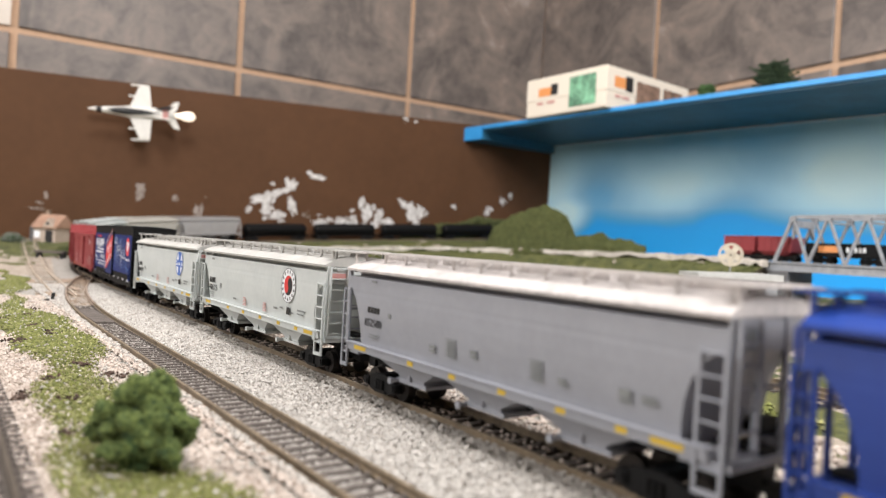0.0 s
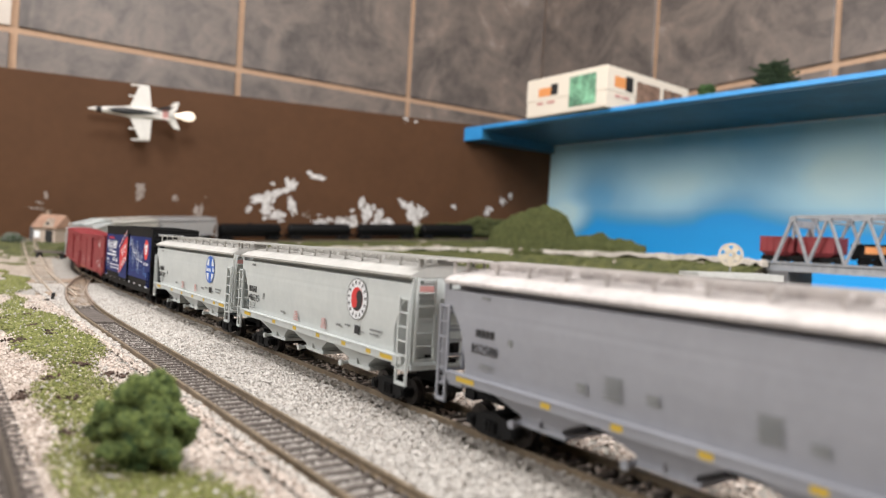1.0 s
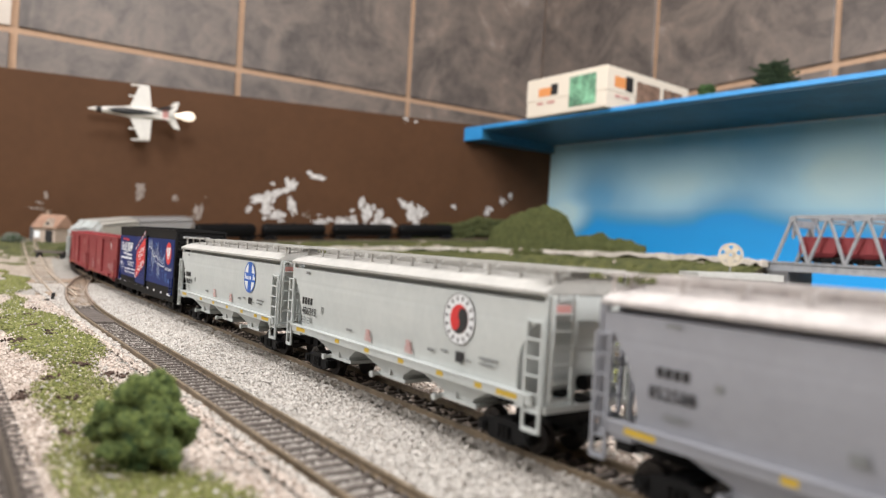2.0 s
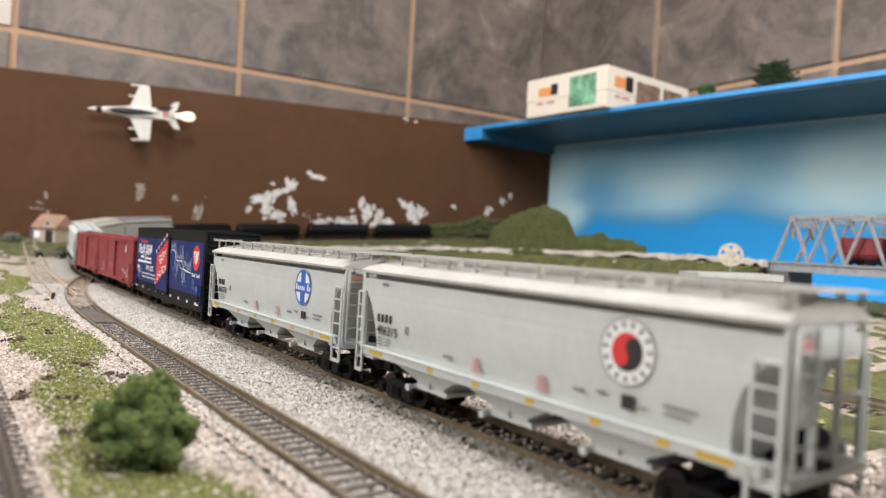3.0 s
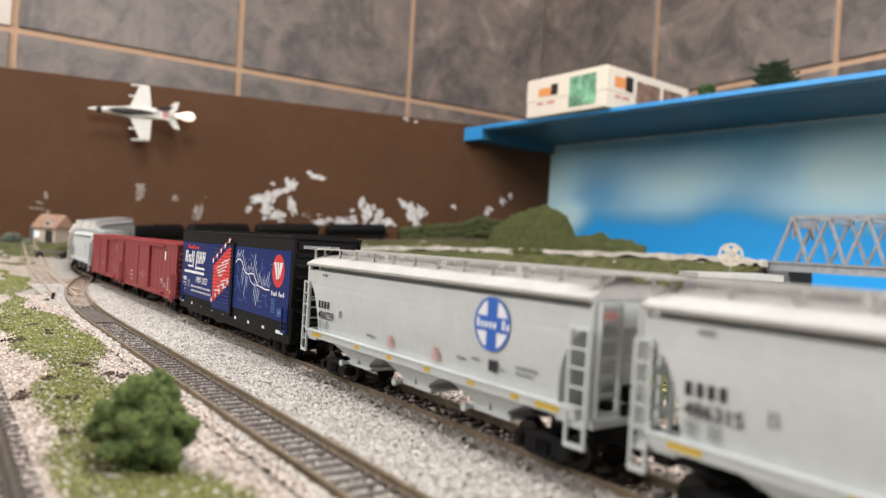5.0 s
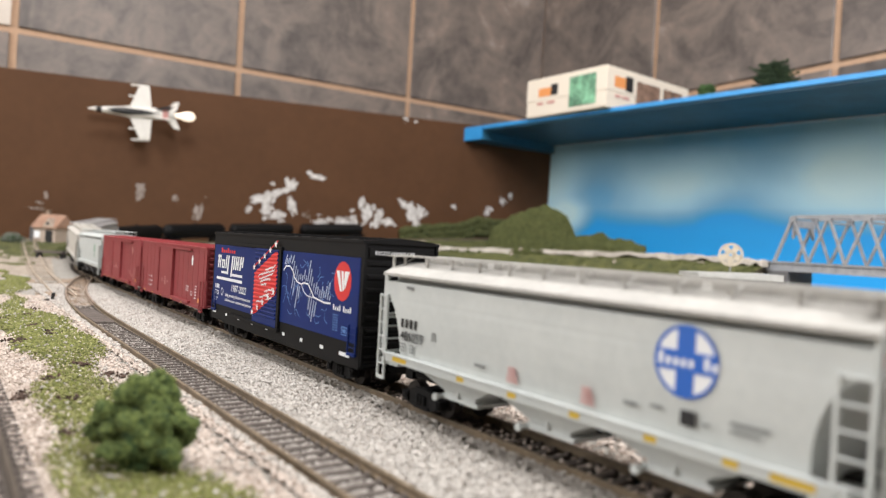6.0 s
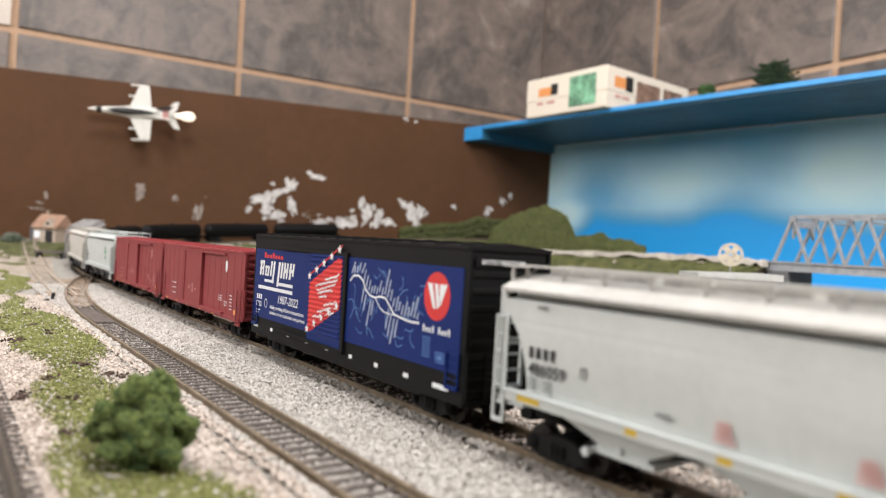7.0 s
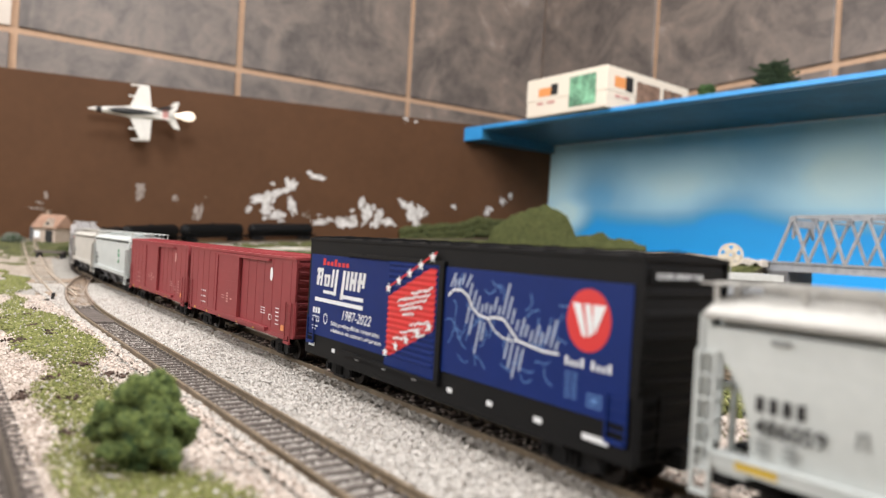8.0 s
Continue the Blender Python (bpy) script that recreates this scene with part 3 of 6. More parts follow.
    for i, (x, wd, lo, hi) in enumerate(((-0.0862, 0.0024, 0.0412, 0.0492), (-0.0826, 0.0018, 0.0412, 0.0492), (-0.0788, 0.0018, 0.0412, 0.0466), (-0.0756, 0.0020, 0.0412, 0.0466), (-0.0722, 0.0021, 0.0412, 0.0492),
                                         (-0.0688, 0.0023, 0.0378, 0.0492), (-0.0622, 0.0024, 0.0366, 0.0492), (-0.0586, 0.0022, 0.0412, 0.0492), (-0.0552, 0.0020, 0.0412, 0.0492), (-0.0519, 0.0020, 0.0412, 0.0492),
                                         (-0.0483, 0.0023, 0.0412, 0.0492), (-0.0448, 0.0020, 0.0430, 0.0492))):
        quad(bm, [(x + lean * (lo - 0.041), yp - 0.0001, lo), (x + wd + lean * (lo - 0.041), yp - 0.0001, lo), (x + wd + lean * (hi - 0.041), yp - 0.0001, hi), (x + lean * (hi - 0.041), yp - 0.0001, hi)])
    for x0, x1, z0, z1 in ((-0.0862, -0.0808, 0.0474, 0.0490), (-0.0862, -0.0808, 0.0444, 0.0456), (-0.0788, -0.0737, 0.0452, 0.0465), (-0.0788, -0.0737, 0.0412, 0.0424), (-0.0535, -0.0500, 0.0440, 0.0462), (-0.0483, -0.0436, 0.0446, 0.0462)):
        quad(bm, [(x0, yp - 0.0001, z0), (x1, yp - 0.0001, z0), (x1 + 0.0004, yp - 0.0001, z1), (x0 + 0.0004, yp - 0.0001, z1)])
    box(bm, (-0.0790, yp - 0.0001, 0.0380), (-0.0668, yp, 0.0394))
    box(bm, (-0.0628, yp - 0.0001, 0.0372), (-0.0430, yp, 0.0388))
    box(bm, (-0.0870, yp - 0.0001, 0.0340), (-0.0430, yp, 0.0357))
    part("name_lettering", bm, M_MARKWHITE, left, "large white name strokes with two underlines")
    lettering("dates", "1987-2022", 0.0058, -0.0610, 0.0283, yp - 0.00006, M_MARKWHITE, left, 0.25)
    lettering("motto", "Safely providing efficient transportation", 0.0026, -0.0700, 0.0247, yp - 0.00006, M_MARKWHITE, left)
    lettering("motto", "solutions to our customers and partners", 0.0026, -0.0700, 0.0218, yp - 0.00006, M_MARKWHITE, left)
    lettering("car_number", "8722", 0.0038, -0.0890, 0.0246, yp - 0.00006, M_MARKWHITE, left)
    decal("reporting_mark", [(-0.0885 + 0.0026 * i, -0.0867 + 0.0026 * i, 0.0284, 0.0310) for i in range(3)] + [(-0.0885, -0.0860, 0.0222, 0.0228), (-0.0855, -0.0830, 0.0222, 0.0228), (-0.0885, -0.0850, 0.0208, 0.0214)], yp, M_MARKWHITE, left)
    bm = bmesh.new()
    disc(bm, -0.0755, 0.0268, yp, 0.0020, 0.0024, 0.0001, 20, 0, 360, 0.75)
    part("seal", bm, M_MARKWHITE, left)
    # right panel: route map, emblem
    route = [(0.0150, 0.0455), (0.0180, 0.0478), (0.0225, 0.0480), (0.0260, 0.0462), (0.0285, 0.0428), (0.0320, 0.0408), (0.0365, 0.0402), (0.0395, 0.0410), (0.0440, 0.0408), (0.0470, 0.0385), (0.0510, 0.0352), (0.0560, 0.0345), (0.0620, 0.0338), (0.0680, 0.0340)]
    bm = bmesh.new()
    stroke(bm, route, 0.0008, yp - 0.00012)
    stroke(bm, [(0.0365, 0.0402), (0.0400, 0.0368), (0.0440, 0.0352), (0.0485, 0.0350), (0.0510, 0.0352)], 0.0005, yp - 0.00011)
    lab = bmesh.new()
    for i in range(25):
        x = 0.0162 + i * 0.0021
        z = float(np.interp(x, [p[0] for p in route], [p[1] for p in route])) + rnd.uniform(0.0008, 0.0022)
        ln = rnd.choice((0.003, 0.0045, 0.007, 0.010)) * (1.0 if i < 16 else 0.8)
        stroke(lab, [(x, z), (x + 0.26 * ln, min(0.0535, z + ln))], 0.00085, yp - 0.00011)
    for x, ln in ((0.0270, 0.006), (0.0290, 0.007), (0.0330, 0.011), (0.0350, 0.006), (0.0470, 0.008), (0.0490, 0.009), (0.0512, 0.010), (0.0535, 0.007)):
        z = float(np.interp(x, [p[0] for p in route], [p[1] for p in route])) - 0.0015
        stroke(lab, [(x, z), (x - 0.22 * ln, z - ln)], 0.00085, yp - 0.00011)
    part("route_map", bm, M_MARKWHITE, right, "white printed route map")
    part("place_lettering", lab, paint("pale_ink", (0.38, 0.44, 0.58), 0.5), right, "pale slanted label bars")
    bm = bmesh.new()
    for k in range(46):
        x, z = rnd.uniform(0.0145, 0.0680), rnd.uniform(0.0235, 0.0530)
        a = rnd.uniform(0, 6.28)
        pts = [(x, z)]
        for j in range(4):
            a += rnd.uniform(-0.9, 0.9)
            pts.append((pts[-1][0] + 0.0016 * math.cos(a), pts[-1][1] + 0.0016 * math.sin(a)))
        if all(0.0140 < u < 0.0905 and 0.0205 < v < 0.0545 for u, v in pts):
            stroke(bm, pts, 0.00035, yp - 0.00008)
    part("branch_map", bm, M_PALEBLUE, right, "thin pale blue map lines")
    bm = bmesh.new()
    disc(bm, 0.0780, 0.0446, yp, 0.0078, 0.0085, 0.00010)
    em = part("emblem", bm, M_MARKRED, right, "red oval emblem with white letter strokes")
    bm = bmesh.new()
    for pts in (((0.0722, 0.0490), (0.0752, 0.0490), (0.0778, 0.0402), (0.0762, 0.0402)), ((0.0764, 0.0490), (0.0786, 0.0490), (0.0800, 0.0412), (0.0784, 0.0402)), ((0.0796, 0.0490), (0.0840, 0.0490), (0.0806, 0.0412), (0.0796, 0.0440))):
        quad(bm, [(px, yp - 0.0002, pz) for px, pz in pts])
    part("letter_emblem", bm, M_MARKWHITE, em)
    decal("name_bar", [(0.0704 + 0.0019 * i, 0.0714 + 0.0019 * i, 0.0316, 0.0332 + (0.0009 if i in (0, 3, 5, 8) else 0)) for i in range(9) if i != 4], yp, M_MARKWHITE, right)
    decal("data_panel", [(0.0706 + 0.0026 * (i % 2), 0.0726 + 0.0026 * (i % 2), 0.0228 + 0.0011 * (i // 2), 0.0232 + 0.0011 * (i // 2)) for i in range(14)] + [(0.0790, 0.0840, 0.0218, 0.0222), (0.0790, 0.0840, 0.0250, 0.0254), (0.0790, 0.0794, 0.0218, 0.0254), (0.0836, 0.0840, 0.0218, 0.0254), (0.0802, 0.0828, 0.0228, 0.0244)], yp, M_PALEBLUE, right)
    for x, wd in ((-0.0885, 0.0028), (-0.0668, 0.0013), (-0.0460, 0.0013), (-0.0246, 0.0013), (-0.0036, 0.0013), (0.0183, 0.0013), (0.0392, 0.0013), (0.0608, 0.0016), (0.0824, 0.0045)):
        part("reflector", blocks((x - wd, x + wd, y - 0.0002, y + 0.0002, 0.0130, 0.0146)), M_MARKWHITE, car, "small white reflector")
    part("side_sill", blocks((-hl + 0.022, hl - 0.022, y - 0.0001, y + 0.001, 0.0085, 0.0100)), M_BOXBLACK, car)
    # end lettering over the ribs
    plate = part("end_plate", blocks((hl, hl + 0.0013, -0.016, 0.016, 0.0560, 0.0598)), M_BOXBLACK, car)
    mm = Matrix(((0, 0, 1, hl + 0.0014), (1, 0, 0, -0.0135), (0, 1, 0, 0.0570), (0, 0, 0, 1)))
    lettering("end_lettering", "EXCESS HEIGHT CAR", 0.0021, 0, 0, 0, M_MARKWHITE, plate, 0, mm)
    return car


def red_boxcar(worn):
    hl, w = 0.0855, 0.0184
    car = thing("boxcar", pose(0, 0, 0), "dark red boxcar with a sliding door and faded marks" if worn else "dark red boxcar with ribbed ends and white marks", "railcar", "cars of the freight train")
    boxcar_frame(car, hl, 0.0535, 0.0125, M_PANELRED, M_PANELRED, M_ROOFRED, w)
    y = -w
    for i in range(15):
        x = -hl + 0.004 + (2 * hl - 0.008) * i / 14
        if not -0.028 < x < 0.015:
            part("side_rib", blocks((x - 0.0003, x + 0.0003, y - 0.00014, y + 0.0001, 0.0150, 0.0500)), M_PANELRED, car)
    door = part("door", blocks((-0.0255, 0.0123, y - 0.0014, y, 0.0140, 0.0490)), M_PANELRED, car, "dark red sliding door")
    for i in range(6):
        z = 0.0185 + 0.0052 * i
        part("rib", blocks((-0.0245, 0.0113, y - 0.00152, y - 0.0013, z - 0.0004, z + 0.0004)), M_PANELRED, door)
    for x in (-0.0252, 0.0118):
        part("stile", blocks((x - 0.0006, x + 0.0006, y - 0.0020, y - 0.0013, 0.0140, 0.0490)), M_PANELRED, door)
    part("door_track", blocks((-0.027, 0.055, y - 0.0020, y, 0.0128, 0.0146)), M_PANELRED, car)
    part("door_track", blocks((-0.027, 0.055, y - 0.0018, y, 0.0490, 0.0502)), M_PANELRED, car)
    part("side_sill", blocks((-hl + 0.004, hl - 0.004, y - 0.0006, y, 0.0112, 0.0132)), M_PANELRED, car)
    bm = bmesh.new()
    disc(bm, 0.0565, 0.0425, y, 0.0019, 0.0036, 0.00018, 24)
    part("emblem", bm, M_PALERED if worn else M_MARKWHITE, car, "small white oval emblem")
    ink = M_PALERED if worn else M_MARKWHITE
    decal("car_number", [(-0.060 + 0.0036 * (i % 3), -0.0581 + 0.0036 * (i % 3), 0.0168 + 0.0036 * (i // 3), 0.0178 + 0.0036 * (i // 3)) for i in range(9)], y, ink, car)
    decal("data_block", [(0.0440, 0.0500, 0.0210 + 0.0014 * i, 0.0215 + 0.0014 * i) for i in range(3)] + [(0.0640, 0.0680, 0.0172 + 0.0020 * i, 0.0177 + 0.0020 * i) for i in range(5)] + [(0.055, 0.0590, 0.0186, 0.0190), (0.055, 0.0590, 0.0211, 0.0215), (0.055, 0.0554, 0.0186, 0.0215), (0.0586, 0.0590, 0.0186, 0.0215)], y, ink, car)
    decal("door_lettering", [(-0.016, -0.011, 0.0235 + 0.0014 * i, 0.0240 + 0.0014 * i) for i in range(2)] + [(-0.0075, -0.0045, 0.0215 + 0.0016 * i, 0.0225 + 0.0016 * i) for i in range(4)] + [(-0.001, 0.002, 0.0235, 0.0245)], y - 0.00145, M_PALERED, car)
    part("reflector", blocks((0.072, 0.0755, y - 0.0003, y, 0.0150, 0.0178)), M_ORANGE, car, "orange reflective plate")
    for x in (-0.070, -0.045, -0.020, 0.010, 0.036):
        part("reflector", blocks((x - 0.0012, x + 0.0012, y - 0.0008, y - 0.0005, 0.0116, 0.0128)), M_YELLOW, car)
    return car


def tank_car():
    """A black tank car: barrel with domed ends, walkway, sill and trucks."""
    hl = 0.085
    car = thing("tank_car", pose(0, 0, 0), "black tank car with a short dome on top", "railcar", "cars of the freight train")
    bm = bmesh.new()
    rings = []
    for x, r in ((-hl, 0.004), (-hl + 0.002, 0.010), (-hl + 0.005, 0.0135), (-hl + 0.009, 0.0148), (hl - 0.009, 0.0148), (hl - 0.005, 0.0135), (hl - 0.002, 0.010), (hl, 0.004)):
        rings.append([(x, r * math.cos(2 * math.pi * i / 24), 0.0268 + r * math.sin(2 * math.pi * i / 24)) for i in range(24)])
    loft(bm, rings)
    part("tank", bm, M_BOXBLACK, car)
    bm = bmesh.new()
    cyl(bm, (0, 0, 0.038), (0, 0, 0.0430), 0.0042, 16)
    cyl(bm, (0, 0, 0.0430), (0, 0, 0.0440), 0.0030, 16)
    part("dome", bm, M_BOXBLACK, car)
    part("centre_sill", blocks((-hl - 0.006, hl + 0.006, -0.0045, 0.0045, 0.0098, 0.0150)), M_BOXBLACK, car)
    for s in (-1, 1):
        part("end_platform", blocks((min(s * (hl - 0.008), s * (hl + 0.006)), max(s * (hl - 0.008), s * (hl + 0.006)), -0.0165, 0.0165, 0.0140, 0.0152)), M_BOXBLACK, car)
        bm = bmesh.new()
        cyl(bm, (-hl + 0.004, s * 0.0172, 0.0270), (hl - 0.004, s * 0.0172, 0.0270), 0.0005, 6)
        for i in range(7):
            x = -hl + 0.006 + (2 * hl - 0.012) * i / 6
            cyl(bm, (x, s * 0.0140, 0.0265), (x, s * 0.0174, 0.0270), 0.0004, 5)
        part("grab_rail", bm, M_BOXBLACK, car)
        part("saddle", blocks((s * 0.060 - 0.006, s * 0.060 + 0.006, -0.0115, 0.0115, 0.0150, 0.0200)), M_BOXBLACK, car)
    running_gear(car, 0.064, False)
    return car
M_SAND = paint("sandy_gravel", (0.34, 0.285, 0.23), 0.95, 0.40, 90, bump=0.8, second=(0.50, 0.43, 0.36))
M_STONE = paint("ballast_bed", (0.36, 0.335, 0.30), 0.95, 0.4, 300, bump=0.8, second=(0.48, 0.455, 0.415))
M_TURF = paint("turf", (0.055, 0.075, 0.022), 0.95, 0.45, 40, bump=0.8, second=(0.13, 0.13, 0.04))
M_PLASTER = paint("plaster", (0.62, 0.57, 0.50), 0.9, 0.08, 6)
M_FLOOR = paint("floor_grey", (0.22, 0.19, 0.17), 0.7, 0.15, 5)
M_ROADBED = paint("pale_retaining_wall", (0.40, 0.36, 0.31), 0.85, 0.3, 30, second=(0.60, 0.56, 0.50))
M_DIRT = paint("dirt_brown", (0.26, 0.185, 0.13), 0.95, 0.35, 90, bump=0.6, second=(0.40, 0.31, 0.235))
# core colour kept dark to paint shade into the gaps between tufts
M_LEAFSHADE = paint("foliage_shade", (0.022, 0.050, 0.016), 0.95, 0.4, 200, second=(0.045, 0.085, 0.026))


def varied(name, tones, rough=0.9, spread=0.0):
    """Loose bits, each with its own tone."""
    m = bpy.data.materials.new(name)
    m.use_nodes = True
    nt = m.node_tree
    b = nt.nodes["Principled BSDF"]
    b.inputs["Roughness"].default_value = rough
    g = nt.nodes.new("ShaderNodeNewGeometry")
    ramp = nt.nodes.new("ShaderNodeValToRGB")
    while len(ramp.color_ramp.elements) < len(tones):
        ramp.color_ramp.elements.new(0.5)
    for i, (e, c) in enumerate(zip(ramp.color_ramp.elements, tones)):
        e.position = i / (len(tones) - 1)
        e.color = (*c, 1)
    nt.links.new(g.outputs["Random Per Island"], ramp.inputs["Fac"])
    nt.links.new(ramp.outputs["Color"], b.inputs["Base Color"])
    return m


M_GRAIN = varied("ballast_grains", [(0.276, 0.253, 0.230), (0.386, 0.363, 0.336), (0.451, 0.428, 0.396), (0.497, 0.469, 0.437), (0.340, 0.308, 0.276), (0.552, 0.529, 0.497)])
M_SANDGRAIN = varied("sand_grains", [(0.310, 0.249, 0.211), (0.508, 0.432, 0.376), (0.583, 0.512, 0.456), (0.423, 0.352, 0.305), (0.658, 0.592, 0.536), (0.367, 0.291, 0.244)])
M_GRASSBIT = varied("grass_bits", [(0.135, 0.149, 0.036), (0.211, 0.225, 0.065), (0.095, 0.108, 0.027), (0.306, 0.302, 0.126), (0.063, 0.070, 0.020)])
M_LEAF = varied("bush_bits", [(0.025, 0.060, 0.018), (0.045, 0.10, 0.028), (0.075, 0.145, 0.042), (0.035, 0.078, 0.024)])
M_HILLBIT = varied("hill_bits", [(0.052, 0.066, 0.019), (0.085, 0.100, 0.030), (0.13, 0.135, 0.046), (0.064, 0.078, 0.023)])
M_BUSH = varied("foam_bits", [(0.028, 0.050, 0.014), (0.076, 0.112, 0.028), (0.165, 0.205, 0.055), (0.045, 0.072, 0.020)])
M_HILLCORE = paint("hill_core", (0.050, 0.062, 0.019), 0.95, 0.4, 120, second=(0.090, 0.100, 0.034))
M_DEADBIT = varied("dead_leaf_bits", [(0.05, 0.03, 0.022), (0.09, 0.055, 0.04), (0.03, 0.02, 0.015)])


def sky_material():
    """A hand-sprayed sky: deep blue below, pale clouds above and at one end."""
    m = bpy.data.materials.new("sprayed_sky")
    m.use_nodes = True
    nt = m.node_tree
    b = nt.nodes["Principled BSDF"]
    b.inputs["Roughness"].default_value = 0.55
    tc = nt.nodes.new("ShaderNodeTexCoord")
    sep = nt.nodes.new("ShaderNodeSeparateXYZ")
    nt.links.new(tc.outputs["Object"], sep.inputs[0])
    n = node(nt, "ShaderNodeTexNoise", Scale=7.0, Detail=2.5, Roughness=0.45, Distortion=0.3)
    nt.links.new(tc.outputs["Object"], n.inputs["Vector"])
    up = node(nt, "ShaderNodeMapRange")
    for k, v in (("From Min", 0.135), ("From Max", 0.205), ("To Min", 0.16), ("To Max", 0.56)):
        up.inputs[k].default_value = v
    nt.links.new(sep.outputs["Z"], up.inputs["Value"])
    total = nt.nodes.new("ShaderNodeMath")
    total.operation = "MULTIPLY_ADD"
    total.inputs[1].default_value = 0.22
    nt.links.new(n.outputs["Fac"], total.inputs[0])
    nt.links.new(up.outputs[0], total.inputs[2])
    # sprayed clouds and gaps, shelf shadow painted at 0.385: along, up, half width, half height, how pale
    for x, z, rx, rz, amp in ((0.00, 0.27, 0.16, 0.20, 0.30), (0.09, 0.165, 0.09, 0.07, 0.45), (0.21, 0.24, 0.15, 0.09, -0.10), (0.44, 0.26, 0.24, 0.11, 0.26), (0.60, 0.19, 0.16, 0.07, -0.24),
                              (0.70, 0.30, 0.12, 0.11, -0.14), (0.88, 0.27, 0.26, 0.13, 0.38), (0.52, 0.385, 0.40, 0.045, -0.14), (1.25, 0.24, 0.24, 0.12, 0.3)):
        mp = nt.nodes.new("ShaderNodeMapping")
        mp.inputs["Location"].default_value = (-x / rx, 0, -z / rz)
        mp.inputs["Scale"].default_value = (1 / rx, 0, 1 / rz)
        nt.links.new(tc.outputs["Object"], mp.inputs["Vector"])
        ln = nt.nodes.new("ShaderNodeVectorMath")
        ln.operation = "LENGTH"
        nt.links.new(mp.outputs["Vector"], ln.inputs[0])
        fall = nt.nodes.new("ShaderNodeMapRange")
        fall.interpolation_type = "SMOOTHSTEP"
        for k, v in (("From Min", 0.0), ("From Max", 1.25), ("To Min", amp), ("To Max", 0.0)):
            fall.inputs[k].default_value = v
        nt.links.new(ln.outputs["Value"], fall.inputs["Value"])
        add = nt.nodes.new("ShaderNodeMath")
        nt.links.new(total.outputs[0], add.inputs[0])
        nt.links.new(fall.outputs[0], add.inputs[1])
        total = add
    ramp = nt.nodes.new("ShaderNodeValToRGB")
    stops = [(0.20, (0.006, 0.41, 1.0)), (0.36, (0.012, 0.38, 0.93)), (0.46, (0.07, 0.40, 0.78)), (0.64, (0.24, 0.53, 0.78)), (0.85, (0.46, 0.77, 0.95)), (1.0, (0.62, 0.88, 0.97))]
    while len(ramp.color_ramp.elements) < len(stops):
        ramp.color_ramp.elements.new(0.5)
    for e, (p, c) in zip(ramp.color_ramp.elements, stops):
        e.position, e.color = p, (*c, 1)
    nt.links.new(total.outputs[0], ramp.inputs["Fac"])
    nt.links.new(ramp.outputs["Color"], b.inputs["Base Color"])
    return m


def slate_material():
    m = bpy.data.materials.new("slate_look_tile")
    m.use_nodes = True
    nt = m.node_tree
    b = nt.nodes["Principled BSDF"]
    tc = nt.nodes.new("ShaderNodeTexCoord")
    info = nt.nodes.new("ShaderNodeObjectInfo")
    sh = nt.nodes.new("ShaderNodeVectorMath")
    sh.operation = "MULTIPLY_ADD"
    sh.inputs[1].default_value = (1, 1, 1)
    cmb = nt.nodes.new("ShaderNodeCombineXYZ")
    mul = nt.nodes.new("ShaderNodeMath")
    mul.operation = "MULTIPLY"
    mul.inputs[1].default_value = 40
    nt.links.new(info.outputs["Random"], mul.inputs[0])
    nt.links.new(mul.outputs[0], cmb.inputs[0])
    nt.links.new(mul.outputs[0], cmb.inputs[2])
    nt.links.new(tc.outputs["Object"], sh.inputs[0])
    nt.links.new(cmb.outputs[0], sh.inputs[2])
    n1 = node(nt, "ShaderNodeTexNoise", Scale=4.2, Detail=9.0, Roughness=0.66, Distortion=1.2)
    n2 = node(nt, "ShaderNodeTexNoise", Scale=19.0, Detail=7.0, Roughness=0.65, Distortion=0.8)
    for n in (n1, n2):
        nt.links.new(sh.outputs[0], n.inputs["Vector"])
    mix = nt.nodes.new("ShaderNodeMath")
    mix.operation = "MULTIPLY_ADD"
    mix.inputs[1].default_value = 0.30
    half = nt.nodes.new("ShaderNodeMath")
    half.operation = "MULTIPLY"
    half.inputs[1].default_value = 0.70
    nt.links.new(n1.outputs["Fac"], half.inputs[0])
    nt.links.new(n2.outputs["Fac"], mix.inputs[0])
    nt.links.new(half.outputs[0], mix.inputs[2])
    ramp = nt.nodes.new("ShaderNodeValToRGB")
    stops = [(0.34, (0.066, 0.056, 0.052)), (0.45, (0.128, 0.108, 0.099)), (0.53, (0.188, 0.156, 0.137)), (0.60, (0.235, 0.187, 0.160)), (0.70, (0.40, 0.355, 0.33))]
    while len(ramp.color_ramp.elements) < len(stops):
        ramp.color_ramp.elements.new(0.5)
    for e, (p, c) in zip(ramp.color_ramp.elements, stops):
        e.position, e.color = p, (*c, 1)
    nt.links.new(mix.outputs[0], ramp.inputs["Fac"])
    nt.links.new(ramp.outputs["Color"], b.inputs["Base Color"])
    b.inputs["Roughness"].default_value = 0.5
    bp = node(nt, "ShaderNodeBump", Strength=0.25, Distance=0.004)
    nt.links.new(n2.outputs["Fac"], bp.inputs["Height"])
    nt.links.new(bp.outputs["Normal"], b.inputs["Normal"])
    return m


M_SKYPAINT, M_SLATE = sky_material(), slate_material()

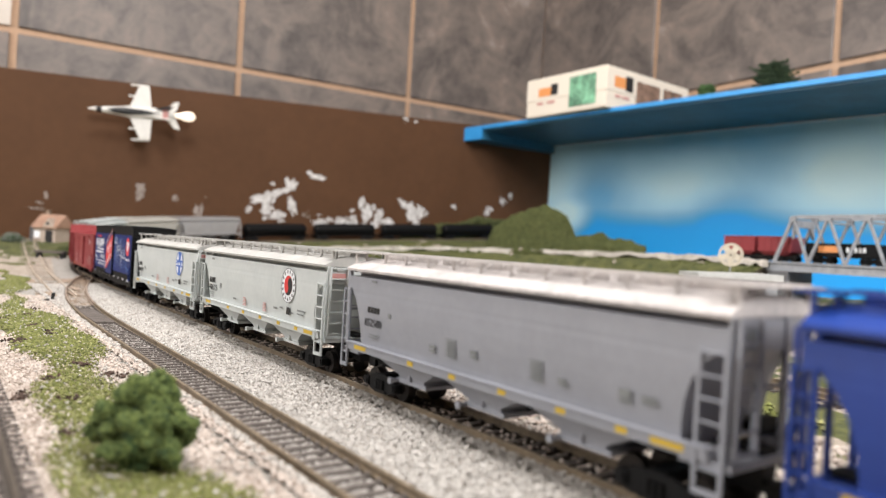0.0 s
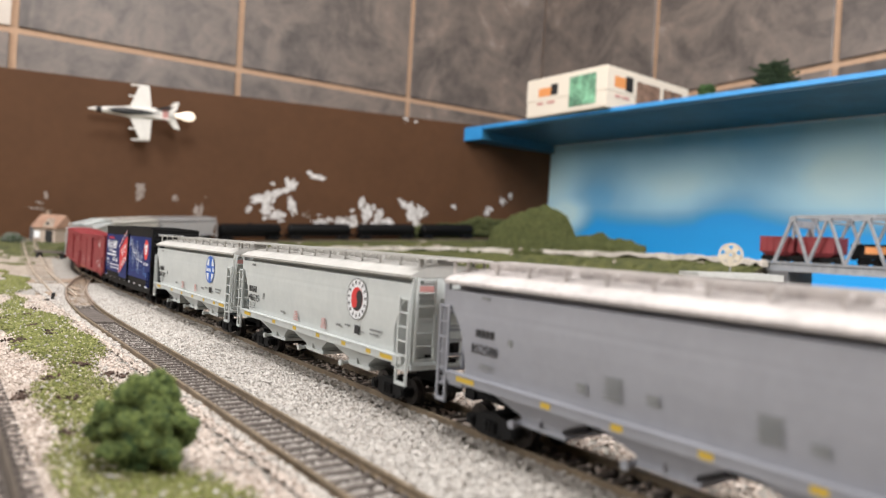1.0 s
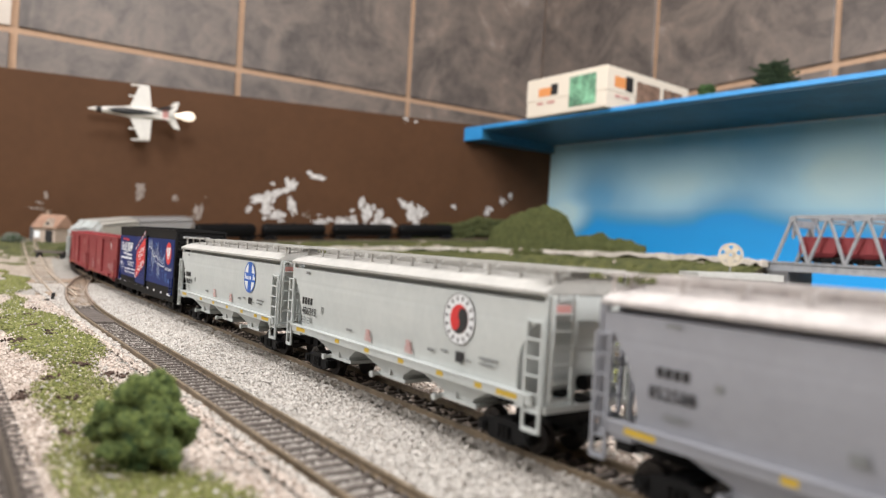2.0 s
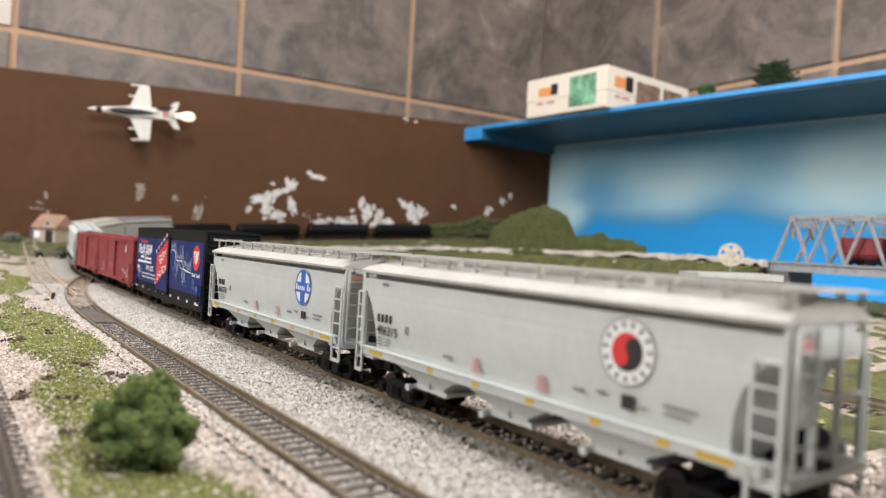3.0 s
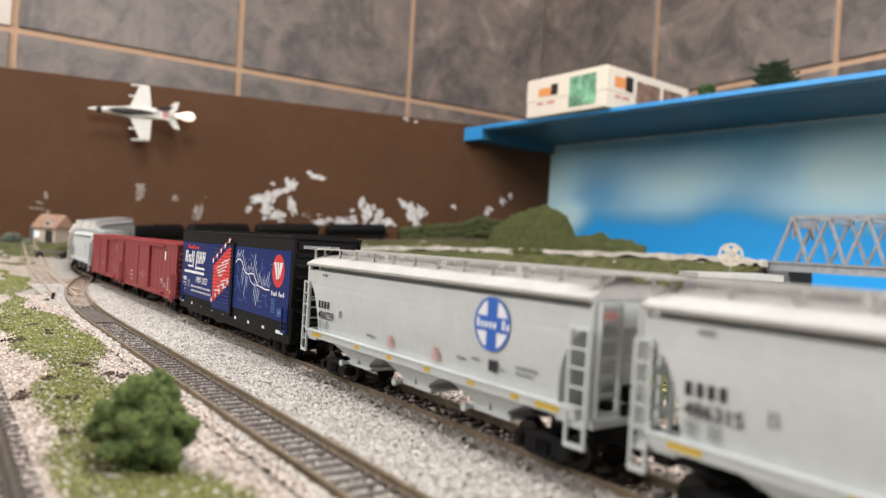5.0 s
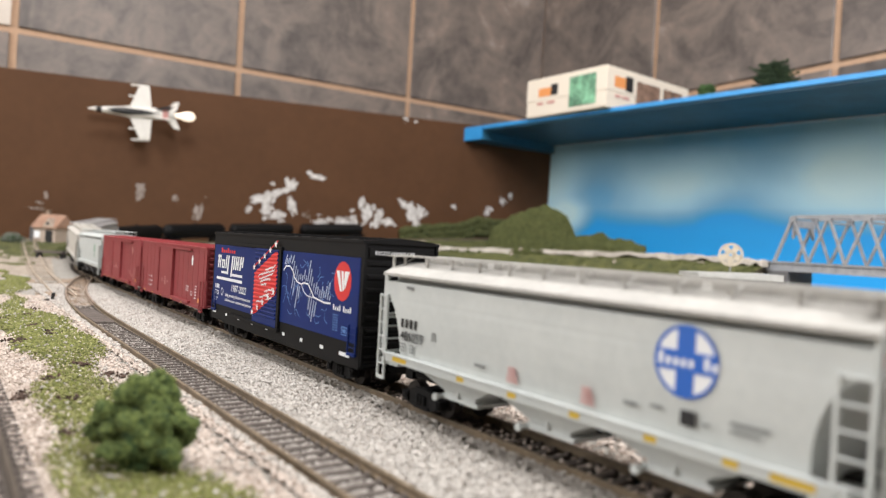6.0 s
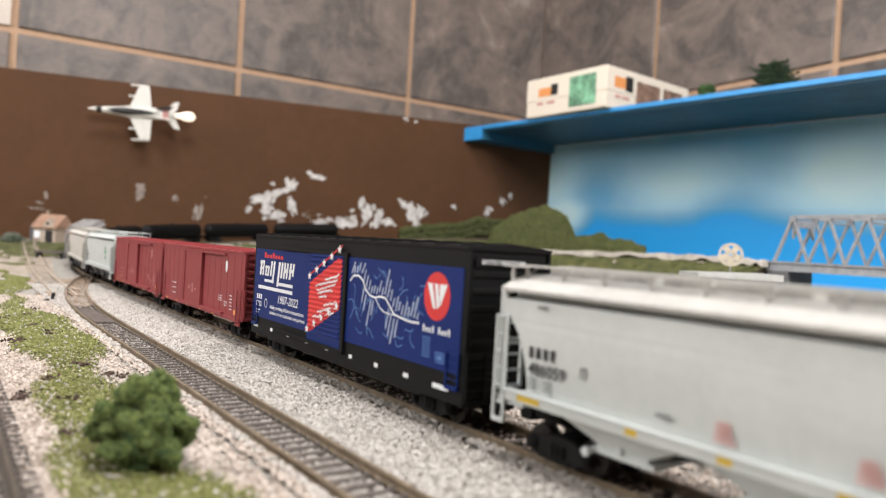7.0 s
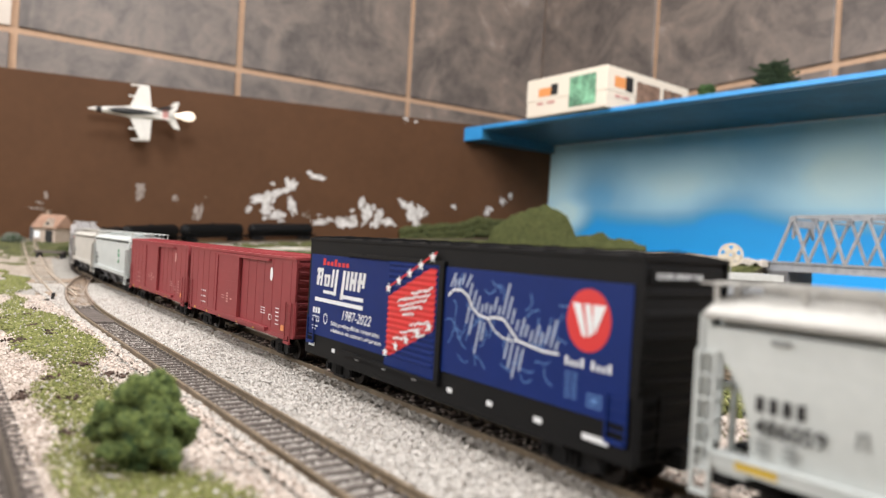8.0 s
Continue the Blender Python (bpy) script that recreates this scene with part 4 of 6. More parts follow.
# ---- the room ----
ROOM = 4.4
GROUT_Z = 0.582
slab("wall_west", CORNER + WEST * ROOM, CORNER, -0.06, -0.9, 2.4, M_GROUT, "wall of slate tiles with wide tan joints")
slab("wall_east", CORNER, CORNER + SOUTH * ROOM, -0.06, -0.9, 2.4, M_GROUT, "wall of slate tiles with wide tan joints")
slab("wall_south", CORNER + SOUTH * ROOM, CORNER + SOUTH * ROOM + WEST * ROOM, -0.06, -0.9, 2.4, M_PLASTER, "plain cream plaster wall of the room")
slab("wall_north", CORNER + SOUTH * ROOM + WEST * ROOM, CORNER + WEST * ROOM, -0.06, -0.9, 2.4, M_PLASTER, "plain cream plaster wall of the room")


def flat_room_sheet(name, z0, z1, material, label):
    bm = bmesh.new()
    m = Matrix(((WEST.x, SOUTH.x, 0, CORNER.x), (WEST.y, SOUTH.y, 0, CORNER.y), (0, 0, 1, 0), (0, 0, 0, 1)))
    box(bm, (-0.06, -0.06, z0), (ROOM + 0.06, ROOM + 0.06, z1), m)
    tagged(new(name, mesh_of(name, bm, material)), label, name, kind="structure")


flat_room_sheet("floor", -0.96, -0.9, M_FLOOR, "dull grey floor of the train room")
flat_room_sheet("ceiling", 2.4, 2.46, M_PLASTER, "plain cream ceiling of the room")

# ---- lie of the land ----
PX = np.array([[p.x, p.y, p.z] for q, p, a in PATH if q > 0.6])
PT = np.array([[AWAY.x * math.cos(a) + SIDE.x * math.sin(a), AWAY.y * math.cos(a) + SIDE.y * math.sin(a)] for q, p, a in PATH if q > 0.6])


def lie(x, y):
    """Height of the ground, distance to the track and the track's rise, for arrays."""
    x, y = np.atleast_1d(np.asarray(x, float)), np.atleast_1d(np.asarray(y, float))
    h, dist, rise = np.zeros_like(x), np.zeros_like(x), np.zeros_like(x)
    for k in range(0, len(x), 4000):
        dx = x[k:k + 4000, None] - PX[None, ::4, 0]
        dy = y[k:k + 4000, None] - PX[None, ::4, 1]
        d2 = dx * dx + dy * dy
        i = d2.argmin(1)
        r = np.arange(len(i))
        d = np.sqrt(d2[r, i])
        t = PT[::4][i]
        outer = dx[r, i] * -t[:, 1] + dy[r, i] * t[:, 0] > 0
        zt = PX[::4, 2][i]
        w = np.where(outer, 1.0, np.clip(1 - (d - 0.035) / (0.06 + zt * 1.6), 0, 1))
        w = w * w * (3 - 2 * w)
        h[k:k + 4000], dist[k:k + 4000], rise[k:k + 4000] = zt * w, d, zt
    return h, dist, rise


def height(x, y):
    return float(lie(x, y)[0][0])


def build_ground():
    step = 0.011
    xs, ys = np.arange(0.02, 3.7, step), np.arange(0.02, 2.75, step)
    gu, gv = np.meshgrid(xs, ys)
    fx = CORNER.x + gu.ravel() * WEST.x + gv.ravel() * SOUTH.x
    fy = CORNER.y + gu.ravel() * WEST.y + gv.ravel() * SOUTH.y
    blot = np.array([noise.noise(Vector((x * 7, y * 7, 0.3))) + 0.6 * noise.noise(Vector((x * 23, y * 23, 1.3))) for x, y in zip(fx, fy)])
    h, dist, rise = lie(fx, fy)
    rough = np.random.RandomState(3).normal(0, 1, len(h))
    al = fx * AWAY.x + fy * AWAY.y
    la = fx * SIDE.x + fy * SIDE.y
    near = (la > -0.03) & (la < 0.22) & (al < 1.1)
    h = h + np.where(near, 0.0002, 0.0012) * rough
    nx, ny = len(xs), len(ys)
    idx = np.arange(nx * ny).reshape(ny, nx)
    quads = np.stack([idx[:-1, :-1].ravel(), idx[:-1, 1:].ravel(), idx[1:, 1:].ravel(), idx[1:, :-1].ravel()], 1)
    me = bpy.data.meshes.new("ground")
    me.from_pydata(np.stack([fx, fy, h], 1).tolist(), [], quads.tolist())
    for m in (M_SAND, M_STONE, M_TURF, M_DIRT):
        me.materials.append(m)
    c = quads[:, 0]
    kind = np.zeros(len(c), int)
    kind[(la[c] > 0.066) & (la[c] < 0.235) & (al[c] < 1.0)] = 1
    kind[(dist[c] < 0.035) & (al[c] >= 0.9)] = 1
    wild = (rise[c] > 0.006) & (dist[c] > 0.05)
    kind[wild] = np.where(blot[c][wild] + 0.12 * rough[c][wild] > -0.22, 2, 0)
    kind[(la[c] > 0.235) & (al[c] > 0.0) & (blot[c] + 0.15 * rough[c] > 0.0)] = 2
    bend = SIDING + 0.30 * np.clip(al[c] - 0.5, 0, 1) ** 2
    kind[(la[c] > 0.082) & (la[c] < bend + 0.012) & (al[c] > 0.60) & (al[c] < 0.95) & (rough[c] > -0.7)] = 3
    me.polygons.foreach_set("material_index", kind.astype(np.int32))
    me.polygons.foreach_set("use_smooth", np.ones(len(c), bool))
    ob = new("ground", me)
    tagged(ob, "sandy model ground with gravel, turf and a raised back part", "ground", kind="structure")


build_ground()
bm = bmesh.new()
box(bm, (0.015, 0.015, -0.045), (3.7, 2.75, -0.012), Matrix(((WEST.x, SOUTH.x, 0, CORNER.x), (WEST.y, SOUTH.y, 0, CORNER.y), (0, 0, 1, 0), (0, 0, 0, 1))))
tagged(new("tabletop", mesh_of("tabletop", bm, M_DIRT)), "plywood top that carries the model ground", "tabletop", kind="structure")
bm = bmesh.new()
for u in (0.3, 1.9, 3.4):
    for v in (0.3, 2.45):
        box(bm, (u - 0.04, v - 0.04, -0.9), (u + 0.04, v + 0.04, -0.045), Matrix(((WEST.x, SOUTH.x, 0, CORNER.x), (WEST.y, SOUTH.y, 0, CORNER.y), (0, 0, 1, 0), (0, 0, 0, 1))))
tagged(new("table_frame", mesh_of("table_frame", bm, M_DIRT)), "timber legs under the layout table", "table frame", kind="structure")

# ---- boards behind the layout ----
BOARD = Vector((0.326, 2.206, 0))
SKYWARD = Vector((0.646, -0.763, 0))
SKYIN = Vector((-0.763, -0.646, 0))


def on_board(k, z, off=0.0):
    p = BOARD + WEST * k + SOUTH * off
    return Vector((p.x, p.y, z))


def brown_board():
    a, b = BOARD + WEST * 1.75, BOARD
    ob = slab("brown_backdrop", a, b, -0.012, -0.01, (0.378, 0.440), M_BROWN, "brown painted backdrop board with white paint smears", "structure", "backdrop")
    rnd = random.Random(11)
    # height, width, lean of each smear
    smears = [(0.784, 0.228, 0.022, 0.010, -10), (0.845, 0.192, 0.022, 0.014, 30), (0.880, 0.176, 0.020, 0.012, 25), (0.912, 0.158, 0.030, 0.011, 15),
              (0.900, 0.142, 0.014, 0.020, 20), (0.872, 0.118, 0.028, 0.016, 0), (0.838, 0.150, 0.010, 0.022, 20), (0.948, 0.132, 0.008, 0.010, 0),
              (0.800, 0.126, 0.010, 0.007, 0), (0.640, 0.168, 0.012, 0.026, 12), (0.628, 0.138, 0.018, 0.020, 0), (0.590, 0.136, 0.022, 0.022, 0),
              (0.555, 0.126, 0.016, 0.014, 0), (0.520, 0.178, 0.016, 0.010, -45), (0.495, 0.158, 0.024, 0.017, -48), (0.460, 0.138, 0.026, 0.017, -40), (0.760, 0.112, 0.024, 0.008, 0),
              (0.700, 0.116, 0.020, 0.012, 0), (0.670, 0.122, 0.018, 0.016, 10), (1.202, 0.148, 0.016, 0.022, -30), (1.062, 0.120, 0.010, 0.026, -12),
              (0.181, 0.214, 0.010, 0.014, 0), (0.150, 0.232, 0.007, 0.012, 0), (0.230, 0.176, 0.012, 0.012, 0), (1.387, 0.124, 0.007, 0.012, 0), (1.120, 0.142, 0.010, 0.008, 0), (0.350, 0.180, 0.008, 0.008, 0)]
    smears += [(0.527, 0.414, 0.011, 0.005, 10), (0.490, 0.413, 0.006, 0.004, 0), (1.400, 0.096, 0.018, 0.003, -8), (1.395, 0.110, 0.010, 0.003, -8)]
    m_smear = paint("white_smear", (0.44, 0.40, 0.37), 0.8, 0.3, 70, second=(0.84, 0.82, 0.81))
    m_thin = paint("thin_white_smear", (0.22, 0.16, 0.125), 0.8, 0.3, 70, second=(0.40, 0.35, 0.32))
    m = Matrix(((WEST.x, 0, SOUTH.x, BOARD.x), (WEST.y, 0, SOUTH.y, BOARD.y), (0, 1, 0, 0), (0, 0, 0, 1)))
    for k, z, rk, rz, lean in smears:
        faint = k > 1.0 or 0.79 < k < 0.81
        bm = bmesh.new()
        ca, sa = math.cos(radians(lean)), math.sin(radians(lean))
        for piece in range(8 if rk > 0.009 else 3):
            core = piece < 3
            ox, oz = rnd.gauss(0, 0.40 if core else 0.75) * rk, rnd.gauss(0, 0.40 if core else 0.75) * rz
            sc = rnd.uniform(0.45, 0.78) if core else rnd.uniform(0.12, 0.34)
            sc *= 0.75 if faint else 1.0
            ring, ph = [], rnd.uniform(0, 6)
            for i in range(28):
                a = 2 * math.pi * i / 28
                r = sc * (1 + 0.28 * math.sin(2 * a + ph) + 0.22 * math.sin(5 * a + 2 * ph) + 0.14 * math.sin(9 * a + 3 * ph) + rnd.uniform(-0.16, 0.16))
                u, v = ox + rk * r * math.cos(a), oz + rz * r * math.sin(a)
                ring.append(bm.verts.new(m @ Vector((k + u * ca + v * sa, z - u * sa + v * ca, 0.0006 + 0.0002 * piece))))
            bm.faces.new(ring)
        part("paint_smear", bm, m_thin if faint else m_smear, ob, "rough white paint smear")
    return ob


brown_board()


def sky_board():
    bm = bmesh.new()
    box(bm, (0, -0.012, -0.01), (1.75, 0, 0.403))
    ob = new("sky_backdrop", mesh_of("sky_backdrop", bm, M_SKYPAINT))
    ob.matrix_basis = Matrix(((SKYWARD.x, SKYIN.x, 0, BOARD.x), (SKYWARD.y, SKYIN.y, 0, BOARD.y), (0, 0, 1, 0), (0, 0, 0, 1)))
    tagged(ob, "blue sprayed sky with pale clouds on a board", "backdrop", kind="structure")


sky_board()


def blue_shelf():
    """A blue board over the sky, with a lip along its front edge."""
    ob = thing("shelf", Matrix(((SKYWARD.x, SKYIN.x, 0, BOARD.x), (SKYWARD.y, SKYIN.y, 0, BOARD.y), (0, 0, 1, 0), (0, 0, 0, 1))), "blue painted wooden shelf above the sky backdrop", "shelf")
    part("board", blocks((-0.058, 1.75, 0.002, 0.314, 0.4035, 0.4165)), M_BLUESHADED, ob)
    # the shelf's blue brightened, painting in the light on its front faces
    m_lit_edge = paint("lit_blue_edge", (0.03, 0.27, 0.62), 0.45, 0.1, 30)
    part("lip", blocks((0.020, 1.75, 0.315, 0.321, 0.4082, 0.4180)), m_lit_edge, ob, "blue front edge in a lit tone")
    part("end_block", blocks((-0.060, 0.018, 0.004, 0.318, 0.3790, 0.4030)), M_BLUESHADED, ob)
    part("end_cap", blocks((-0.060, 0.018, 0.319, 0.324, 0.3790, 0.4170)), m_lit_edge, ob, "blue end cap in a lit tone")
    return ob


blue_shelf()

# ---- tracks ----


def tie_tone():
    m = paint("tie_plastic", (0.075, 0.062, 0.054), 0.8, 0.35, 260, bump=0.3, second=(0.16, 0.135, 0.12))
    return m


M_TIEP = tie_tone()
M_TIEP.node_tree.nodes["Principled BSDF"].inputs["Roughness"].default_value = 0.75


def tie_mesh():
    bm = bmesh.new()
    box(bm, (-0.00125, -0.0150, 0.0), (0.00125, 0.0150, 0.0014))
    for s in (-1, 1):
        for e in (-0.0019, 0.0019):
            box(bm, (-0.0008, s * 0.0087 + e - 0.0006, 0.0013), (0.0008, s * 0.0087 + e + 0.0006, 0.0022))
    return mesh_of("tie", bm, M_TIEP)


MESH_TIE = tie_mesh()
RAIL_PROFILE = [(-0.0010, 0.0014), (0.0010, 0.0014), (0.0010, 0.0017), (0.0003, 0.0019), (0.0003, 0.0033), (0.0006, 0.0034), (0.0006, 0.0040), (-0.0006, 0.0040), (-0.0006, 0.0034), (-0.0003, 0.0033), (-0.0003, 0.0019), (-0.0010, 0.0017)]
M_RAILTOP = paint("worn_rail", (0.165, 0.125, 0.085), 0.55, 0.35, 160, metal=0.1, second=(0.25, 0.19, 0.125))


def sweep_rail(line, off, parent, material):
    """A rail beside a centre line of (place, direction)."""
    bm = bmesh.new()
    rings = []
    for p, d in line:
        n = Vector((d.y, -d.x, 0))
        rings.append([tuple(p + n * (off + u) + Vector((0, 0, v))) for u, v in RAIL_PROFILE])
    loft(bm, rings)
    part("rail", bm, material, parent)


def line_along(fn, a0, a1, step):
    """Places and directions of a centre line given by its offset as a function of the way along."""
    out, n = [], max(2, int((a1 - a0) / step))
    for i in range(n + 1):
        a = a0 + (a1 - a0) * i / n
        p, p2 = plan(a, fn(a)), plan(a + 0.002, fn(a + 0.002))
        out.append((Vector((p.x, p.y, height(p.x, p.y))), (p2 - p).normalized()))
    return out


def lay_track(name, label, line, ties_every, single, rail_m=None, tie_m=None):
    """Rails on a line, ties beneath: the first ones singly, the rest joined."""
    tr = thing(name, pose(0, 0, 0), label, "railway track", kind="structure")
    for s in (-1, 1):
        sweep_rail(line, s * 0.0087, tr, rail_m or M_RAILTOP)
    rnd = random.Random(len(name))
    acc, count, rest = 0.0, 0, []
    for (p0, d0), (p1, d1) in zip(line, line[1:]):
        seg = (p1 - p0).length
        while acc < seg:
            p = p0.lerp(p1, acc / seg)
            rest.append((p, math.atan2(d0.y, d0.x)))
            acc += ties_every
        acc -= seg
    bm = bmesh.new()
    for p, a in rest:
        m = Matrix.Translation(p + Vector((0, 0, rnd.uniform(-0.0001, 0.0001)))) @ Matrix.Rotation(a + rnd.gauss(0, 0.012), 4, "Z")
        if count < single:
            t = new("tie", MESH_TIE)
            t.parent = tr
            t.matrix_basis = m
            count += 1
        else:
            box(bm, (-0.00125, -0.0150, 0.0), (0.00125, 0.0150, 0.0014), m)
    if bm.verts:
        ob = part("ties", bm, tie_m or M_TIEP, tr)
        tagged(ob, kind="stuff")
    else:
        bm.free()
    return tr


def smooth(a, a0, a1):
    u = min(1.0, max(0.0, (a - a0) / (a1 - a0)))
    return u * u * (3 - 2 * u)


main_line = [(p, (AWAY * math.cos(a) + SIDE * math.sin(a))) for q, p, a in PATH[::3] if -0.35 < q < 2.93]
lay_track("main_track", "brown model track of the freight train on pale ballast", main_line, 0.0063, 230)


def siding_line(a):
    """Where the siding lies across the plan: straight, then bending over to the main track."""
    return SIDING + 0.30 * max(0.0, a - 0.5) ** 2


def sanded_line(a):
    return SIDING + 0.05 * (a - 0.66) + 0.03 * max(0.0, a - 1.1) ** 2


lay_track("siding_track", "brown model siding track bending to the main track", line_along(siding_line, -0.2, 0.62, 0.02), 0.0063, 140)
M_DIRTRAIL = paint("dirty_rail", (0.23, 0.17, 0.13), 0.85, 0.3, 120, second=(0.36, 0.28, 0.22))
lay_track("turnout_leg", "dirt-brown turnout track joining siding and main track", line_along(siding_line, 0.622, 0.98, 0.02), 0.0085, 0, M_DIRTRAIL, M_DIRT)
M_TANRAIL = paint("tan_rail", (0.43, 0.35, 0.275), 0.9, 0.25, 100, second=(0.53, 0.45, 0.37))
lay_track("far_siding", "tan painted siding track with sand between its rails", line_along(sanded_line, 0.69, 1.9, 0.03), 0.045, 0, M_TANRAIL, M_SAND)
lay_track("front_track", "model track beside the grass strip", line_along(lambda a: 0.0085, 0.10, 1.2, 0.1), 0.0063, 120, paint("dark_rail", (0.07, 0.055, 0.042), 0.6, 0.2, 100))
lay_track("rear_track", "model track behind the freight train", line_along(lambda a: 0.366, -0.3, 0.7, 0.1), 0.0063, 0)


def crossing_planks():
    """Tan boards set between the rails at the turnout."""
    for k, (a0, a1, l0, l1) in enumerate(((0.70, 0.742, 0.1010, 0.1075), (0.76, 0.80, 0.1110, 0.1165), (0.70, 0.735, 0.082, 0.0885), (0.505, 0.585, 0.0868, 0.0990))):
        bm = bmesh.new()
        m = Matrix(((AWAY.x, SIDE.x, 0, 0), (AWAY.y, SIDE.y, 0, 0), (0, 0, 1, 0), (0, 0, 0, 1)))
        box(bm, (a0, l0, 0.0), (a1, l1, 0.0026), m)
        ob = new("crossing_plank", mesh_of("crossing_plank", bm, M_TIEP if k == 3 else M_DIRT))
        tagged(ob, "tan brown wooden plank beside the turnout rails", "plank", "planks at the turnout")


crossing_planks()
p = plan(0.668, 0.081)
sw = thing("switch_stand", pose(p.x, p.y, 0), "small black switch stand beside the turnout", "switch stand")
part("base", blocks((-0.005, 0.005, -0.003, 0.003, 0, 0.0022)), M_BLACK, sw)
bm = bmesh.new()
cyl(bm, (0, 0, 0.002), (0.001, 0, 0.0075), 0.0014, 8)
part("lever", bm, M_BLACK, sw)


# ---- loose bits: gravel, sand, grass ----
def bits(name, label, category, pts, sizes, material, flat=0.7, seed=1):
    """Many small angular bits at the places given, in one mesh."""
    r = np.random.RandomState(seed)
    n = len(pts)
    base = np.array([[1, 0, 0], [-1, 0, 0], [0, 1, 0], [0, -1, 0], [0, 0, 1], [0, 0, -1]], float)
    tri = np.array([[0, 2, 4], [2, 1, 4], [1, 3, 4], [3, 0, 4], [2, 0, 5], [1, 2, 5], [3, 1, 5], [0, 3, 5]])
    v = base[None] * (1 + r.uniform(-0.38, 0.38, (n, 6, 3))) + r.uniform(-0.22, 0.22, (n, 6, 3))
    v[:, :, 2] *= flat
    a = r.uniform(0, 6.283, n)
    b = r.uniform(-0.8, 0.8, n)
    ca, sa, cb, sb = np.cos(a), np.sin(a), np.cos(b), np.sin(b)
    x, y, z = v[:, :, 0].copy(), v[:, :, 1].copy(), v[:, :, 2].copy()
    y, z = y * cb[:, None] - z * sb[:, None], y * sb[:, None] + z * cb[:, None]
    v = np.stack([x * ca[:, None] - y * sa[:, None], x * sa[:, None] + y * ca[:, None], z], 2)
    v = v * sizes[:, None, None] + pts[:, None, :]
    f = tri[None] + (np.arange(n) * 6)[:, None, None]
    me = bpy.data.meshes.new(name)
    me.from_pydata(v.reshape(-1, 3).tolist(), [], f.reshape(-1, 3).tolist())
    me.materials.append(material)
    ob = new(name, me)
    if category:
        tagged(ob, label, category, kind="stuff")
    return ob


def strip_points(n, a0, a1, l0, l1, seed, bias=1.0):
    """Random places in plan, denser towards the camera; along, aside."""
    r = np.random.RandomState(seed)
    al = a0 + (a1 - a0) * r.uniform(0, 1, n) ** bias
    la = r.uniform(l0, l1, n)
    return al, la, r


def to_world(al, la, z):
    return np.stack([al * AWAY.x + la * SIDE.x, al * AWAY.y + la * SIDE.y, z], 1)


def from_siding(al, la):
    return np.abs(la - SIDING - 0.30 * np.clip(al - 0.5, 0, 1) ** 2)


def between_rails(al, la):
    """Where the tracks lie, so that no bit sits on a rail."""
    hit = np.abs(from_siding(al, la) - 0.0087) < 0.0017
    for c in (MAIN, 0.0085):
        for s in (-1, 1):
            hit |= np.abs(la - c - s * 0.0087) < 0.0017
    return hit


def spread_gravel():
    al, la, r = strip_points(82000, 0.06, 0.84, 0.079, 0.150, 21, 1.25)
    keep = ~between_rails(al, la)
    al, la = al[keep], la[keep]
    sz = r.uniform(0.00040, 0.00092, len(al)) * (1 + 0.5 * (al > 0.4))
    tie = (from_siding(al, la) < 0.0080) | (np.abs(la - MAIN) < 0.0080)
    over = ~tie & ((from_siding(al, la) < 0.0165) | (np.abs(la - MAIN) < 0.0165))
    bits("ballast_gravel", "pale grey ballast gravel between the tracks", "gravel", to_world(al, la, np.where(tie, 0.0004, np.where(over, 0.0017, 0.0010)) + np.where(tie, 0.45, 1.0) * r.uniform(-0.0004, 0.0009, len(al))), np.where(tie, sz * 0.72, sz), M_GRAIN, seed=22)
    al, la, r = strip_points(26000, -0.05, 0.75, 0.150, 0.250, 23, 1.0)
    keep = ~between_rails(al, la) & ((np.abs(la - MAIN) > 0.0155) | (r.uniform(0, 1, len(la)) < 0.35))
    al, la = al[keep], la[keep]
    bits("ballast_gravel", "pinkish ballast gravel behind the train", "gravel", to_world(al, la, 0.0008 + r.uniform(-0.0004, 0.0009, len(al)) + np.clip(la - 0.19, 0, 0.02) * 0.25), r.uniform(0.0006, 0.0014, len(al)), M_SANDGRAIN, seed=24)
    al, la, r = strip_points(46000, 0.09, 0.72, -0.012, 0.0835, 25, 1.5)
    keep = ~between_rails(al, la)
    al, la = al[keep], la[keep]
    bits("sand_gravel", "pale pinkish sand and grit beside the siding", "gravel", to_world(al, la, np.where(from_siding(al, la) < 0.0165, 0.0014, 0.0) + r.uniform(0.0, 0.0009, len(al))), r.uniform(0.0004, 0.0010, len(al)) * (1 + 0.4 * (al > 0.4)), M_SANDGRAIN, seed=26)


spread_gravel()


